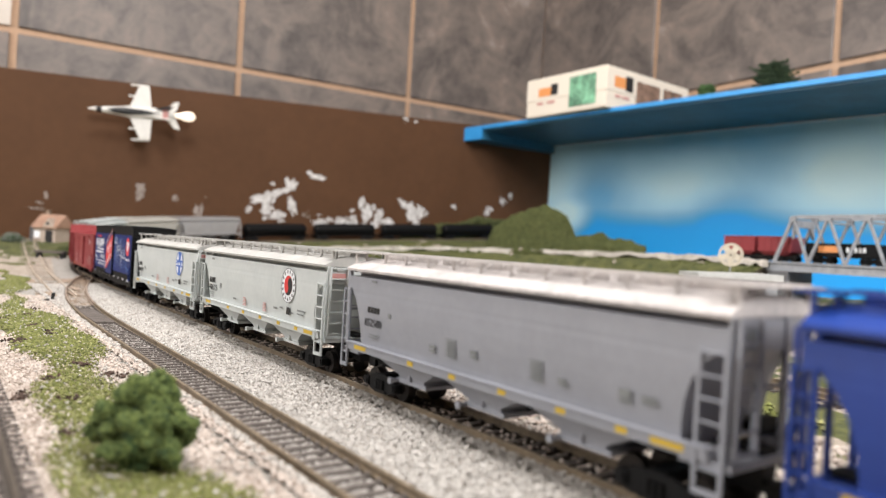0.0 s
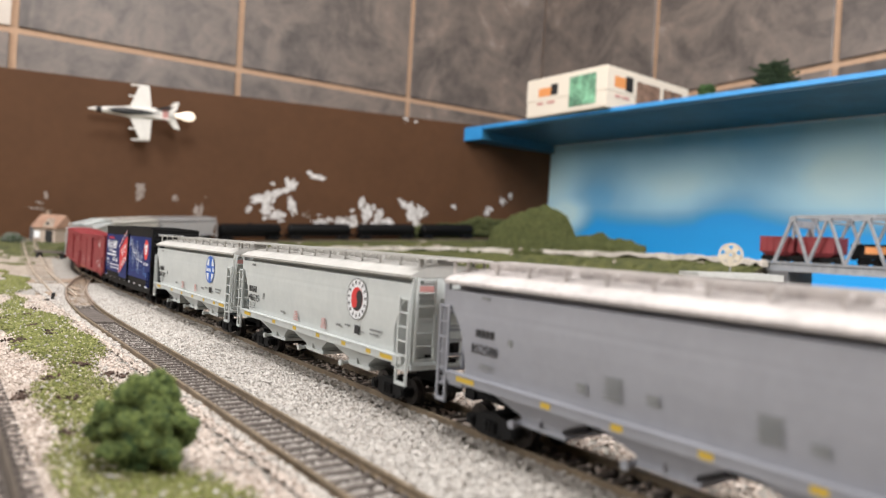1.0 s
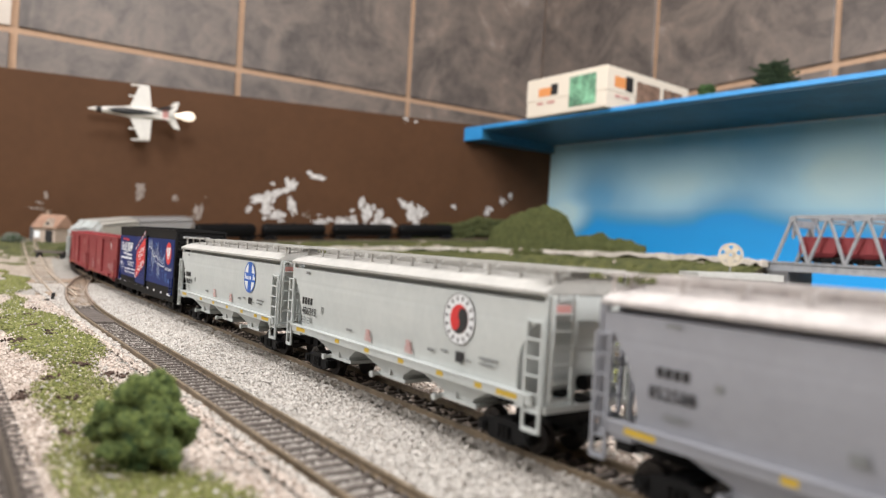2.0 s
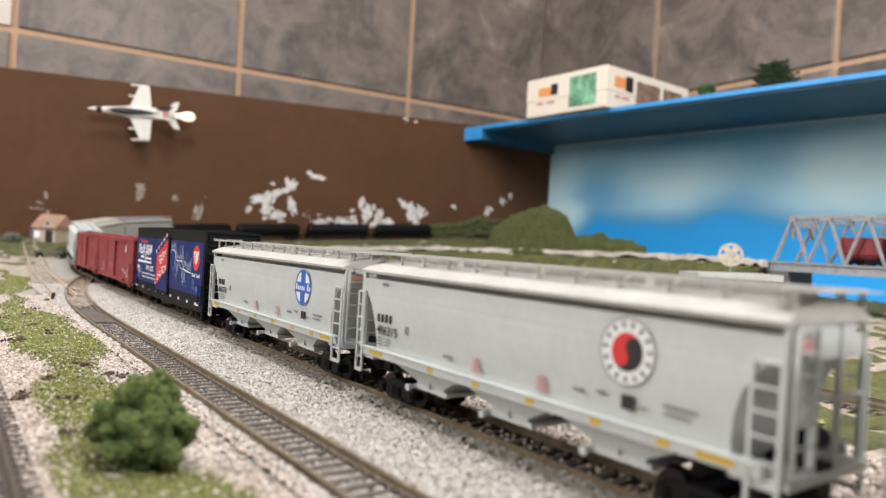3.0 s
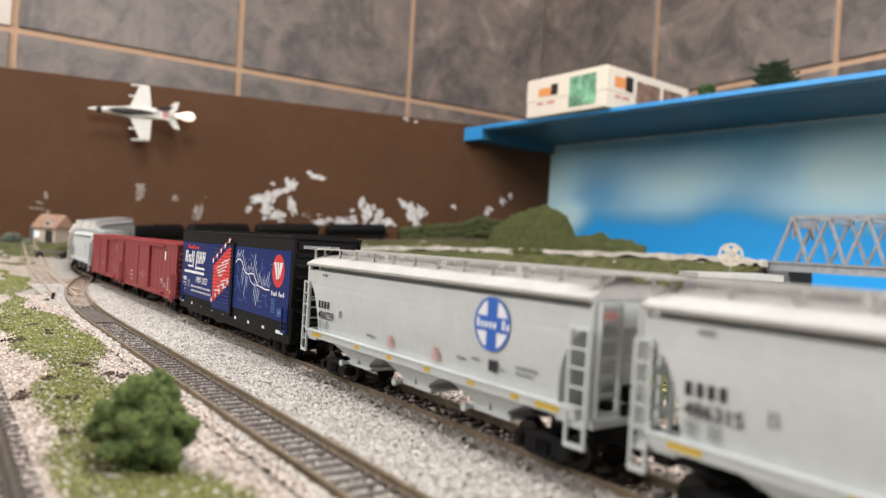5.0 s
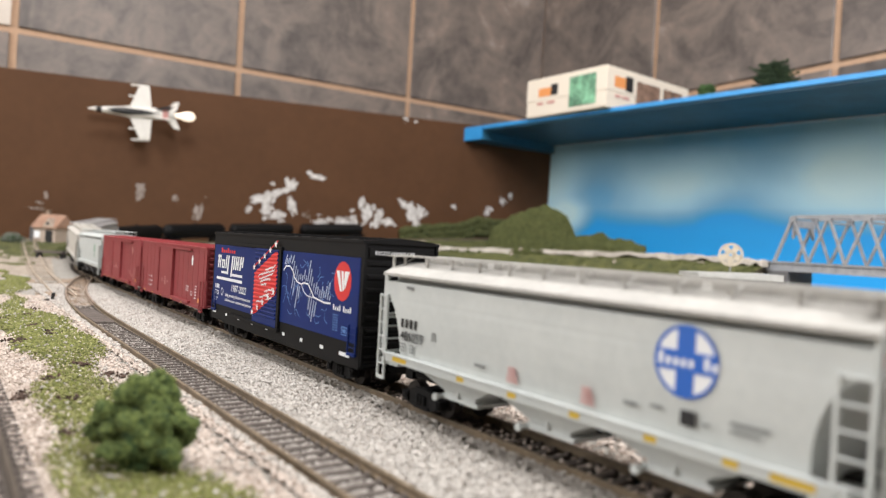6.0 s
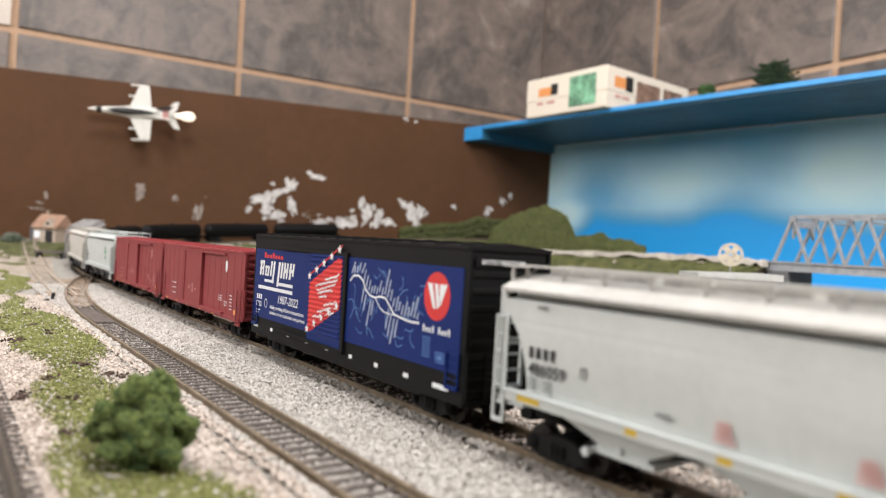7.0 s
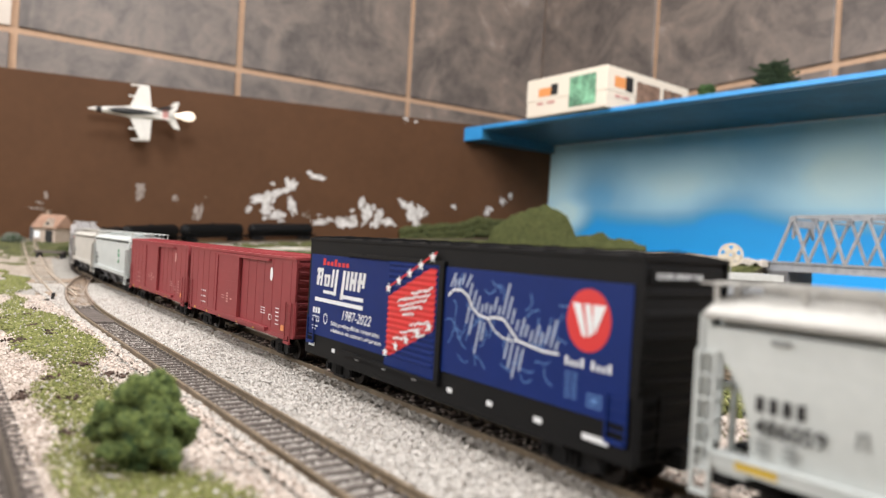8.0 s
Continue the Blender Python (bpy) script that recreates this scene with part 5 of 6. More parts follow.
def spread_grass():
    al, la, r = strip_points(150000, 0.10, 1.1, 0.026, 0.095, 31, 1.5)
    left = 0.032 + 0.030 * smoothstep(al, 0.45, 1.05) + 0.006 * np.sin(al * 21) + 0.004 * np.sin(al * 57)
    right = 0.066 + 0.010 * np.sin(al * 15 + 1) + 0.005 * np.sin(al * 49) + 0.003 + 0.012 * smoothstep(al, 0.7, 1.05) - 0.004 * (al < 0.2)
    edge = np.minimum(la - left, right - la) / 0.010
    blot = 0.5 + 0.5 * np.sin(al * 83 + la * 310) * np.sin(la * 420 - al * 47)
    keep = r.uniform(0, 1, len(al)) < np.clip(edge, 0, 1) * (0.50 + 0.50 * blot)
    al, la = al[keep], la[keep]
    bits("grass", "patchy yellow-green model grass strip", "grass", to_world(al, la, r.uniform(0.0003, 0.0018, len(al))), r.uniform(0.00028, 0.00075, len(al)) * (1 + 0.6 * (al > 0.4)), M_GRASSBIT, 0.9, 32)
    al, la, r = strip_points(24000, 0.12, 0.215, 0.030, 0.084, 33, 1.0)
    keep = r.uniform(0, 1, len(al)) < 0.60 * np.clip(1.1 - np.hypot((al - 0.160) / 0.035, (la - 0.055) / 0.014), 0, 1)
    al, la = al[keep], la[keep]
    bits("grass", "patch of pale green model grass at the bush", "grass", to_world(al, la, r.uniform(0.0003, 0.0017, len(al))), r.uniform(0.00026, 0.00065, len(al)), M_GRASSBIT, 0.9, 34)
    al, la, r = strip_points(420, 0.2, 0.7, 0.022, 0.075, 35, 1.2)
    cl = r.uniform(0, 1, (24, 2))
    pick = r.randint(0, 24, 420)
    al = 0.2 + 0.45 * cl[pick, 0] + r.normal(0, 0.0016, 420)
    la = 0.024 + 0.044 * cl[pick, 1] + r.normal(0, 0.0016, 420)
    bits("dead_leaves", "dark brown leaf crumbs on the grass", "leaves", to_world(al, la, r.uniform(0.0012, 0.0026, len(al))), r.uniform(0.0005, 0.0011, len(al)), M_DEADBIT, 0.7, 36)
    al, la, r = strip_points(650, 0.15, 0.8, 0.030, 0.075, 37, 1.2)
    bits("light_grit", "pale grit scattered over the grass", "gravel", to_world(al, la, r.uniform(0.0016, 0.0028, len(al))), r.uniform(0.0004, 0.0009, len(al)), M_GRAIN, 0.8, 38)
    al, la, r = strip_points(9000, 0.05, 0.60, 0.235, 0.32, 39, 1.0)
    keep = np.sin(al * 40) + np.cos(la * 130) > 0.1
    al, la = al[keep], la[keep]
    bits("grass", "olive model grass behind the train", "grass", to_world(al, la, r.uniform(0.001, 0.005, len(al))), r.uniform(0.0009, 0.002, len(al)), M_GRASSBIT, 0.9, 40)


def smoothstep(a, a0, a1):
    u = np.clip((a - a0) / (a1 - a0), 0, 1)
    return u * u * (3 - 2 * u)


spread_grass()


# ---- foliage ----
def lump_cloud(lumps, per, size, seed, out_to=1.12):
    """Places over the skins of many lumps (x, y, z, r), for foam and leaves."""
    r = np.random.RandomState(seed)
    out = []
    for x, y, z, rad in lumps:
        d = r.normal(0, 1, (per, 3))
        d /= np.linalg.norm(d, axis=1)[:, None]
        out.append(np.array([x, y, z]) + d * rad * r.uniform(0.84, out_to, (per, 1)))
    pts = np.concatenate(out)
    return pts, r.uniform(0.6, 1.25, len(pts)) * size


def foliage(name, place, label, category, lumps, per, size, material, core, seed):
    ob = thing(name, place, label, category)
    bm = bmesh.new()
    for x, y, z, rad in lumps:
        res = bmesh.ops.create_icosphere(bm, subdivisions=2, radius=rad * 0.93)
        for v in res["verts"]:
            v.co = v.co * (1 + 0.22 * noise.noise(v.co * (3.0 / rad) + Vector((x, y, z)) * 900)) + Vector((x, y, z))
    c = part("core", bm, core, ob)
    pts, sz = lump_cloud(lumps, per, size, seed)
    cr = bits("crown", "", "", pts, sz, material, 0.9, seed + 1)
    cr.parent = ob
    return ob


def bush_lumps(rx, ry, rz, n, rad, seed):
    r = random.Random(seed)
    out = []
    while len(out) < n:
        x, y, z = r.uniform(-1, 1), r.uniform(-1, 1), r.uniform(0, 1)
        d = x * x + y * y + (z * 1.0) ** 2
        if 0.42 < d < 1.0:
            k = rad * r.uniform(0.65, 1.2)
            out.append((x * (rx - k * 0.6), y * (ry - k * 0.6), max(k * 0.75, z * (rz - k * 0.7)), k))
    return out


def tuft_lumps():
    """A foam bush: a core, and many small tufts over an uneven skin."""
    r = random.Random(17)
    out = []
    for i in range(26):
        out.append((r.uniform(-0.007, 0.007), r.uniform(-0.006, 0.006), r.uniform(0.004, 0.015), r.uniform(0.004, 0.0055)))
    for i in range(62):
        a, e = r.uniform(0, 2 * math.pi), math.asin(r.uniform(-0.35, 1.0))
        k = 1 + 0.30 * noise.noise(Vector((1.7 * math.cos(a) * math.cos(e), 1.7 * math.sin(a) * math.cos(e), 2.1 * math.sin(e) + 3.3)))
        k *= r.uniform(0.84, 1.14)
        rad = r.uniform(0.0017, 0.0029)
        c = Vector((0.0116 * k * math.cos(a) * math.cos(e), 0.0108 * k * math.sin(a) * math.cos(e), 0.0098 + 0.0138 * k * math.sin(e)))
        for j in range(4):
            q = c + Vector((r.gauss(0, 1), r.gauss(0, 1), r.gauss(0, 1))) * rad * 0.62
            out.append((q.x, q.y, max(rad * 0.6, q.z), rad * r.uniform(0.55, 0.95)))
    return [(x * 0.90, y * 0.90, z * 0.93, k * 0.92) for x, y, z, k in out]


p = plan(0.200, 0.0482)
foliage("bush", pose(p.x, p.y, 0.0005, 0, 0, -36), "dark green foam bush on the grass strip", "bush", tuft_lumps(), 150, 0.00050, M_BUSH, M_LEAFSHADE, 41)


def hill():
    """A green mound in the corner, long and low towards the sky board."""
    r = random.Random(8)
    ob = thing("shrub_hill", pose(0, 0, 0), "olive-green turf mound with scrub in the corner", "hill")
    bm = bmesh.new()
    rows, pts = [], []
    cols = 70
    for i in range(cols + 1):
        u = i / cols
        px = 862 + 280 * u
        top = float(np.interp(px, (862, 872, 886, 900, 920, 950, 966, 985, 1000, 1008, 1018, 1040, 1065, 1080, 1100, 1120, 1142), (430, 404, 392, 387, 376, 367, 367, 374, 384, 402, 421, 417, 417, 427, 423, 429, 441)))
        d = 1.80 - 0.16 * u
        zt = 0.0663 + (435.6 + 0.0577 * (px - 784) - top) / 1224 * d
        x = (px - 784) / 1224 * d
        row = []
        for j in range(17):
            w = -1 + j / 8
            z = (zt + 0.004 * noise.noise(Vector((x * 60, w * 3, 1.7)))) * max(0.0, 1 - abs(w) ** 2.2) ** 0.6 - 0.003
            q = (x * (1 + 0.045 * w), d * (1 + 0.045 * w), z + (0.009 * noise.noise(Vector((x * 38, w * 2.6, 4))) + 0.006 * noise.noise(Vector((x * 95, w * 5, 9)))) * (1 - abs(w)))
            row.append(bm.verts.new(q))
        rows.append(row)
    for a0, b0 in zip(rows, rows[1:]):
        for j in range(16):
            bm.faces.new((a0[j], b0[j], b0[j + 1], a0[j + 1]))
    for i in range(30000):
        a0 = rows[r.randrange(cols)]
        k = rows.index(a0)
        j, f, g = r.randrange(13), r.random(), r.random()
        b0 = rows[k + 1]
        q = a0[j].co.lerp(b0[j].co, f).lerp(a0[j + 1].co.lerp(b0[j + 1].co, f), g)
        if q.z > 0.008:
            pts.append((q.x, q.y, q.z + r.uniform(-0.001, 0.0035)))
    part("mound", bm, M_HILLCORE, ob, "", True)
    rs = np.random.RandomState(52)
    sc = bits("scrub", "", "", np.array(pts), rs.uniform(0.0011, 0.0028, len(pts)), M_HILLBIT, 0.9, 53)
    sc.parent = ob


hill()


def back_bank():
    """A low turf bank between the track and the brown board."""
    r = random.Random(18)
    lumps = []
    for i in range(120):
        k = 0.16 + 0.36 * i / 119
        p = BOARD + WEST * k + SOUTH * r.uniform(0.008, 0.016)
        top = float(np.interp(k, (0.16, 0.20, 0.27, 0.30, 0.33, 0.44, 0.52), (0.158, 0.156, 0.160, 0.150, 0.138, 0.126, 0.112)))
        for z in (top - 0.012, top - 0.028, top - 0.045):
            lumps.append((p.x, p.y, z + r.uniform(-0.003, 0.003), r.uniform(0.008, 0.012)))
    foliage("turf_bank", pose(0, 0, 0), "low olive turf bank along the brown board", "bank", lumps, 60, 0.0016, M_HILLBIT, M_HILLCORE, 91)


back_bank()
# ---- raised line across the middle, with its pale wall ----
CREST = [Vector(v) for v in ((-0.4778, 1.45, 0.0323), (-0.2254, 1.50, 0.0515), (0.0209, 1.62, 0.0643), (0.2645, 1.50, 0.0712), (0.3945, 1.32, 0.0750), (0.4684, 1.18, 0.0750), (0.5100, 1.10, 0.0716))]


def crest_line(n):
    """The crest as a smooth row of places."""
    out = []
    m = len(CREST) - 1
    for i in range(n + 1):
        f = i / n * m
        k = min(m - 1, int(f))
        u = f - k
        p0, p1, p2, p3 = CREST[max(0, k - 1)], CREST[k], CREST[k + 1], CREST[min(m, k + 2)]
        out.append(0.5 * (2 * p1 + (p2 - p0) * u + (2 * p0 - 5 * p1 + 4 * p2 - p3) * u * u + (3 * p1 - p0 - 3 * p2 + p3) * u ** 3))
    return out


def embankment():
    line = crest_line(120)
    bm = bmesh.new()
    rows = []
    rnd = random.Random(2)
    for i, p in enumerate(line):
        d = (line[min(i + 1, 120)] - line[max(i - 1, 0)])
        d.z = 0
        d.normalize()
        n = Vector((d.y, -d.x, 0))
        row = []
        for off, drop in ((0.13, 1.0), (0.095, 0.80), (0.06, 0.50), (0.032, 0.26), (0.013, 0.17), (0.0, 0.12), (-0.02, 0.05), (-0.06, 0.05), (-0.09, 0.45), (-0.13, 1.0)):
            j = rnd.uniform(-0.0022, 0.0022) if abs(off) > 0.001 else 0
            q = p + n * (off + j)
            g = height(q.x, q.y) - 0.004
            row.append(bm.verts.new((q.x, q.y, max(g, p.z * (1 - drop) + g * drop + j))))
        rows.append(row)
    for a, b in zip(rows, rows[1:]):
        for i in range(len(a) - 1):
            bm.faces.new((a[i], b[i], b[i + 1], a[i + 1]))
    ob = new("embankment", mesh_of("embankment", bm, M_TURF, True))
    tagged(ob, "grassy embankment of the raised line", "embankment", kind="structure")
    bm = bmesh.new()
    rings = []
    for i, p in enumerate(line):
        d = (line[min(i + 1, 120)] - line[max(i - 1, 0)])
        d.z = 0
        d.normalize()
        n = Vector((d.y, -d.x, 0))
        w = 0.0012 * math.sin(i * 0.7) + 0.0008 * math.sin(i * 2.3)
        low = 0.0085 + 0.0028 * math.sin(i * 0.31) + 0.0022 * math.sin(i * 0.9)
        rings.append([tuple(p + n * 0.006 + Vector((0, 0, -low))), tuple(p + n * 0.004 + Vector((0, 0, w))), tuple(p + n * -0.010 + Vector((0, 0, w + 0.0006))), tuple(p + n * -0.012 + Vector((0, 0, -low)))])
    loft(bm, rings)
    part("retaining_wall", bm, M_ROADBED, ob, "low pale rough retaining wall")
    lumps = []
    for i in range(260):
        p = line[rnd.randrange(8, 119)]
        k = line.index(p)
        d = line[k + 1] - line[k - 1]
        d.z = 0
        d.normalize()
        n = Vector((d.y, -d.x, 0))
        o = rnd.uniform(0.012, 0.10)
        lumps.append((p.x + n.x * o, p.y + n.y * o, p.z * (1 - (0.10 + o * 8.2)) if o < 0.1 else 0.01, rnd.uniform(0.003, 0.0075)))
    for i in range(46):
        p = line[rnd.randrange(50, 57)].lerp(line[rnd.randrange(50, 57)], 0.5)
        lumps.append((p.x, p.y - 0.006, p.z - rnd.uniform(0.001, 0.010), rnd.uniform(0.003, 0.005)))
    for i in range(16):
        p = line[rnd.randrange(40, 46)]
        lumps.append((p.x, p.y - 0.008, p.z - rnd.uniform(0.008, 0.014), rnd.uniform(0.003, 0.005)))
    pts, sz = lump_cloud(lumps, 70, 0.0014, 61)
    tagged(bits("scrub", "olive scrub on the slope of the raised line", "scrub", pts, sz, M_HILLBIT, 0.9, 62))
    lumps2 = [(l[0], l[1], l[2] + 0.003, 0.004) for l in lumps[::23]]
    pts, sz = lump_cloud(lumps2, 40, 0.0016, 63)
    bits("loose_stones", "pinkish loose stones on the slope", "stones", pts, sz, M_SANDGRAIN, 0.9, 64)


embankment()

# ---- truss bridge and its line ----
BR0 = Vector((0.5435, 1.08, 0))
DECK = 0.0716


def bridge_frame(s, aside=0.0, z=0.0):
    p = BR0 + SOUTH * s - WEST * aside
    return Matrix(((SOUTH.x, -WEST.x, 0, p.x), (SOUTH.y, -WEST.y, 0, p.y), (0, 0, 1, z), (0, 0, 0, 1)))


def truss_bridge():
    ob = thing("truss_bridge", bridge_frame(0), "grey plastic truss railway bridge on dark piers", "bridge")
    x0, x1, wide, top = -0.028, 0.252, 0.058, DECK + 0.0715
    n = 5
    part("deck", blocks((x0 - 0.012, x1 + 0.012, -0.001, wide + 0.001, DECK - 0.0045, DECK - 0.0005)), M_STEEL, ob)
    for y in (0.0, wide):
        part("girder", blocks((x0 - 0.012, x1 + 0.012, y - 0.002, y + 0.002, DECK - 0.0135, DECK - 0.004), (x0 - 0.012, x1 + 0.012, y - 0.0035, y + 0.0035, DECK - 0.0020, DECK + 0.0010), (x0 - 0.012, x1 + 0.012, y - 0.003, y + 0.003, DECK - 0.0140, DECK - 0.0128)), M_STEEL, ob)
        step = (x1 - x0) / n
        part("top_chord", blocks((x0 + step / 2 + 0.006, x1 - step / 2 - 0.006, y - 0.0024, y + 0.0024, top - 0.0030, top + 0.0026)), M_STEEL, ob)
        for i in range(n):
            for a, b in ((x0 + i * step, x0 + (i + 0.5) * step), (x0 + (i + 1) * step, x0 + (i + 0.5) * step)):
                bm = bmesh.new()
                t = 0.0026 if (i == 0 and a < b) or (i == n - 1 and a > b) else 0.0019
                loft(bm, [[(a - t, y - 0.0020, DECK), (a + t, y - 0.0020, DECK), (a + t, y + 0.0020, DECK), (a - t, y + 0.0020, DECK)],
                          [(b - t, y - 0.0020, top), (b + t, y - 0.0020, top), (b + t, y + 0.0020, top), (b - t, y + 0.0020, top)]])
                part("diagonal", bm, M_STEEL, ob)
            c = x0 + (i + 0.5) * step
            part("gusset", blocks((c - 0.005, c + 0.005, y - 0.0027, y + 0.0027, top - 0.007, top + 0.001)), M_STEEL, ob)
    step = (x1 - x0) / n
    for i in range(n):
        c = x0 + (i + 0.5) * step
        part("cross_beam", blocks((c - 0.0018, c + 0.0018, 0, wide, top - 0.002, top + 0.002), (c - 0.0015, c + 0.0015, 0, wide, top - 0.010, top - 0.0075)), M_STEEL, ob)
    for x in (x0 + step / 2, x1 - step / 2):
        bm = blocks((x - 0.0022, x + 0.0022, 0.002, wide - 0.002, top - 0.016, top - 0.004))
        for y0, y1 in ((0.002, 0.016), (wide - 0.002, wide - 0.016)):
            loft(bm, [[(x + e, y0, top - 0.014), (x + e, y1, top - 0.014), (x + e, y0, top - 0.034)] for e in (-0.0022, 0.0022)])
        part("portal", bm, M_STEEL, ob)
    for x in (x0 - 0.004, x1 - 0.010):
        g = -0.002
        part("pier", blocks((x - 0.004, x + 0.030, -0.004, wide + 0.004, g, DECK - 0.0140)), M_DARKGREY, ob, "dark stone pier")
    return ob


truss_bridge()
ap = thing("approach_span", bridge_frame(0), "grey girder span carrying the raised line onward", "bridge", kind="structure")
part("deck", blocks((0.266, 1.15, 0, 0.058, DECK - 0.0130, DECK - 0.0005)), M_STEEL, ap)
for x in (0.34, 0.58, 0.82, 1.06):
    part("pier", blocks((x - 0.012, x + 0.012, 0.004, 0.054, -0.002, DECK - 0.0130)), M_DARKGREY, ap)
back = thing("raised_bed", bridge_frame(0), "pale ballast bed behind the bridge", "track bed", kind="structure")
part("bed", blocks((-0.52, -0.049, 0.002, 0.056, -0.002, DECK - 0.0016)), M_ROADBED, back)
for y in (0.029 - 0.0087, 0.029 + 0.0087):
    part("rail", blocks((-0.5, 1.15, y - 0.0007, y + 0.0007, DECK - 0.0017, DECK + 0.0012)), M_RAILTOP, back)


def ore_car():
    car = thing("ore_car", pose(0, 0, 0), "short dark red ore car on the bridge line", "railcar", "cars on the bridge")
    hl = 0.0292
    bm = bmesh.new()
    loft(bm, [[(-a, -w, z), (a, -w, z), (a, w, z), (-a, w, z)] for z, a, w in ((0.0095, 0.020, 0.012), (0.0160, hl, 0.0170), (0.0395, hl, 0.0175))])
    part("body", bm, M_PANELRED, car)
    bm = bmesh.new()
    for y in (-0.0179, 0.0179):
        box(bm, (-hl - 0.0006, y - 0.0007, 0.0380), (hl + 0.0006, y + 0.0007, 0.0400))
        for i in range(6):
            x = -hl + 0.001 + (2 * hl - 0.002) * i / 5
            box(bm, (x - 0.0007, y - 0.0004, 0.0160), (x + 0.0007, y + 0.0004, 0.0390))
    part("ribs", bm, M_PANELRED, car)
    part("centre_sill", blocks((-hl - 0.002, hl + 0.002, -0.003, 0.003, 0.0085, 0.0120)), M_TRUCK, car)
    for s in (-1, 1):
        t = new("truck", MESH_TRUCK)
        t.parent = car
        t.matrix_basis = pose(s * 0.0165, 0, 0)
        for x in (-0.0102, 0.0102):
            w = new("wheelset", MESH_WHEELS)
            w.parent = t
            w.matrix_basis = pose(x, 0, WHEEL_R)
    return car


def black_gondola():
    car = thing("gondola", pose(0, 0, 0), "low black gondola with orange and white marks", "railcar", "cars on the bridge")
    hl = 0.056
    w = 0.0175
    part("floor", blocks((-hl, hl, -w, w, 0.0100, 0.0130)), M_BOXBLACK, car)
    for s in (-1, 1):
        part("side", blocks((-hl, hl, s * w - 0.0007, s * w + 0.0007, 0.0120, 0.0300), (-hl, hl, s * w - 0.0012, s * w + 0.0012, 0.0290, 0.0308)), M_BOXBLACK, car)
        part("end", blocks((s * hl - 0.0007, s * hl + 0.0007, -w, w, 0.0120, 0.0300)), M_BOXBLACK, car)
    decal("orange_panel", [(-0.036, -0.006, 0.0170, 0.0270)], -w - 0.0008, M_ORANGE, car, "orange painted panel")
    decal("white_lettering", [(0.006 + 0.006 * i, 0.010 + 0.006 * i, 0.0180, 0.0250) for i in range(5)], -w - 0.0008, M_MARKWHITE, car)
    running_gear(car, 0.036, False)
    return car


# ---- small things on the land ----
def round_sign():
    ob = thing("round_sign", pose(0.4160, 1.0, 0, 0, 0, -22), "round cream wheel-shaped sign on a thin post", "sign")
    g = height(0.4160, 1.0)
    bm = bmesh.new()
    cyl(bm, (0, 0.001, g), (0, 0.001, 0.066), 0.0009, 8)
    part("post", bm, M_STEEL, ob)
    bm = bmesh.new()
    c, n, th = 0.0775, 40, 0.0012
    # a disc with four holes: rim, hub and spokes
    for r0, r1 in ((0.0135, 0.0168), (0.0018, 0.0060)):
        rings = []
        for i in range(n):
            a = 2 * math.pi * i / n
            rings.append([(r * math.cos(a), y, c + r * math.sin(a)) for r, y in ((r0, -th), (r1, -th), (r1, th), (r0, th))])
        vs = [[bm.verts.new(p) for p in ring] for ring in rings]
        for i in range(n):
            A, B = vs[i], vs[(i + 1) % n]
            for j in range(4):
                bm.faces.new((A[j], B[j], B[(j + 1) % 4], A[(j + 1) % 4]))
    for k in range(5):
        m = Matrix.Translation((0, 0, c)) @ Matrix.Rotation(radians(90 + 72 * k), 4, "Y")
        box(bm, (0.004, -th, -0.0042), (0.0150, th, 0.0042), m)
    part("wheel_plate", bm, paint("aged_cream", (0.50, 0.45, 0.36), 0.6, 0.15, 200), ob)
    return ob


round_sign()


def flat_roof_shed():
    ob = thing("shed", pose(0.3240, 0.752, 0), "long low grey shed with a flat roof", "shed")
    part("wall", blocks((-0.044, 0.042, 0.0, 0.05, -0.002, 0.0480)), M_STEEL, ob)
    bm = bmesh.new()
    loft(bm, [[(-0.0470, -0.006, 0.0535), (0.0450, -0.006, 0.0556), (0.0450, 0.056, 0.0556), (-0.0470, 0.056, 0.0535)], [(-0.0470, -0.006, 0.0478), (0.0450, -0.006, 0.0480), (0.0450, 0.056, 0.0480), (-0.0470, 0.056, 0.0478)]])
    part("roof", bm, paint("pale_grey_roof", (0.42, 0.43, 0.42), 0.7, 0.15, 60), ob)
    for i in range(3):
        part("door", blocks((-0.036 + 0.026 * i, -0.020 + 0.026 * i, -0.0012, 0.0, 0.0, 0.030)), M_DARKGREY, ob)
    return ob


flat_roof_shed()


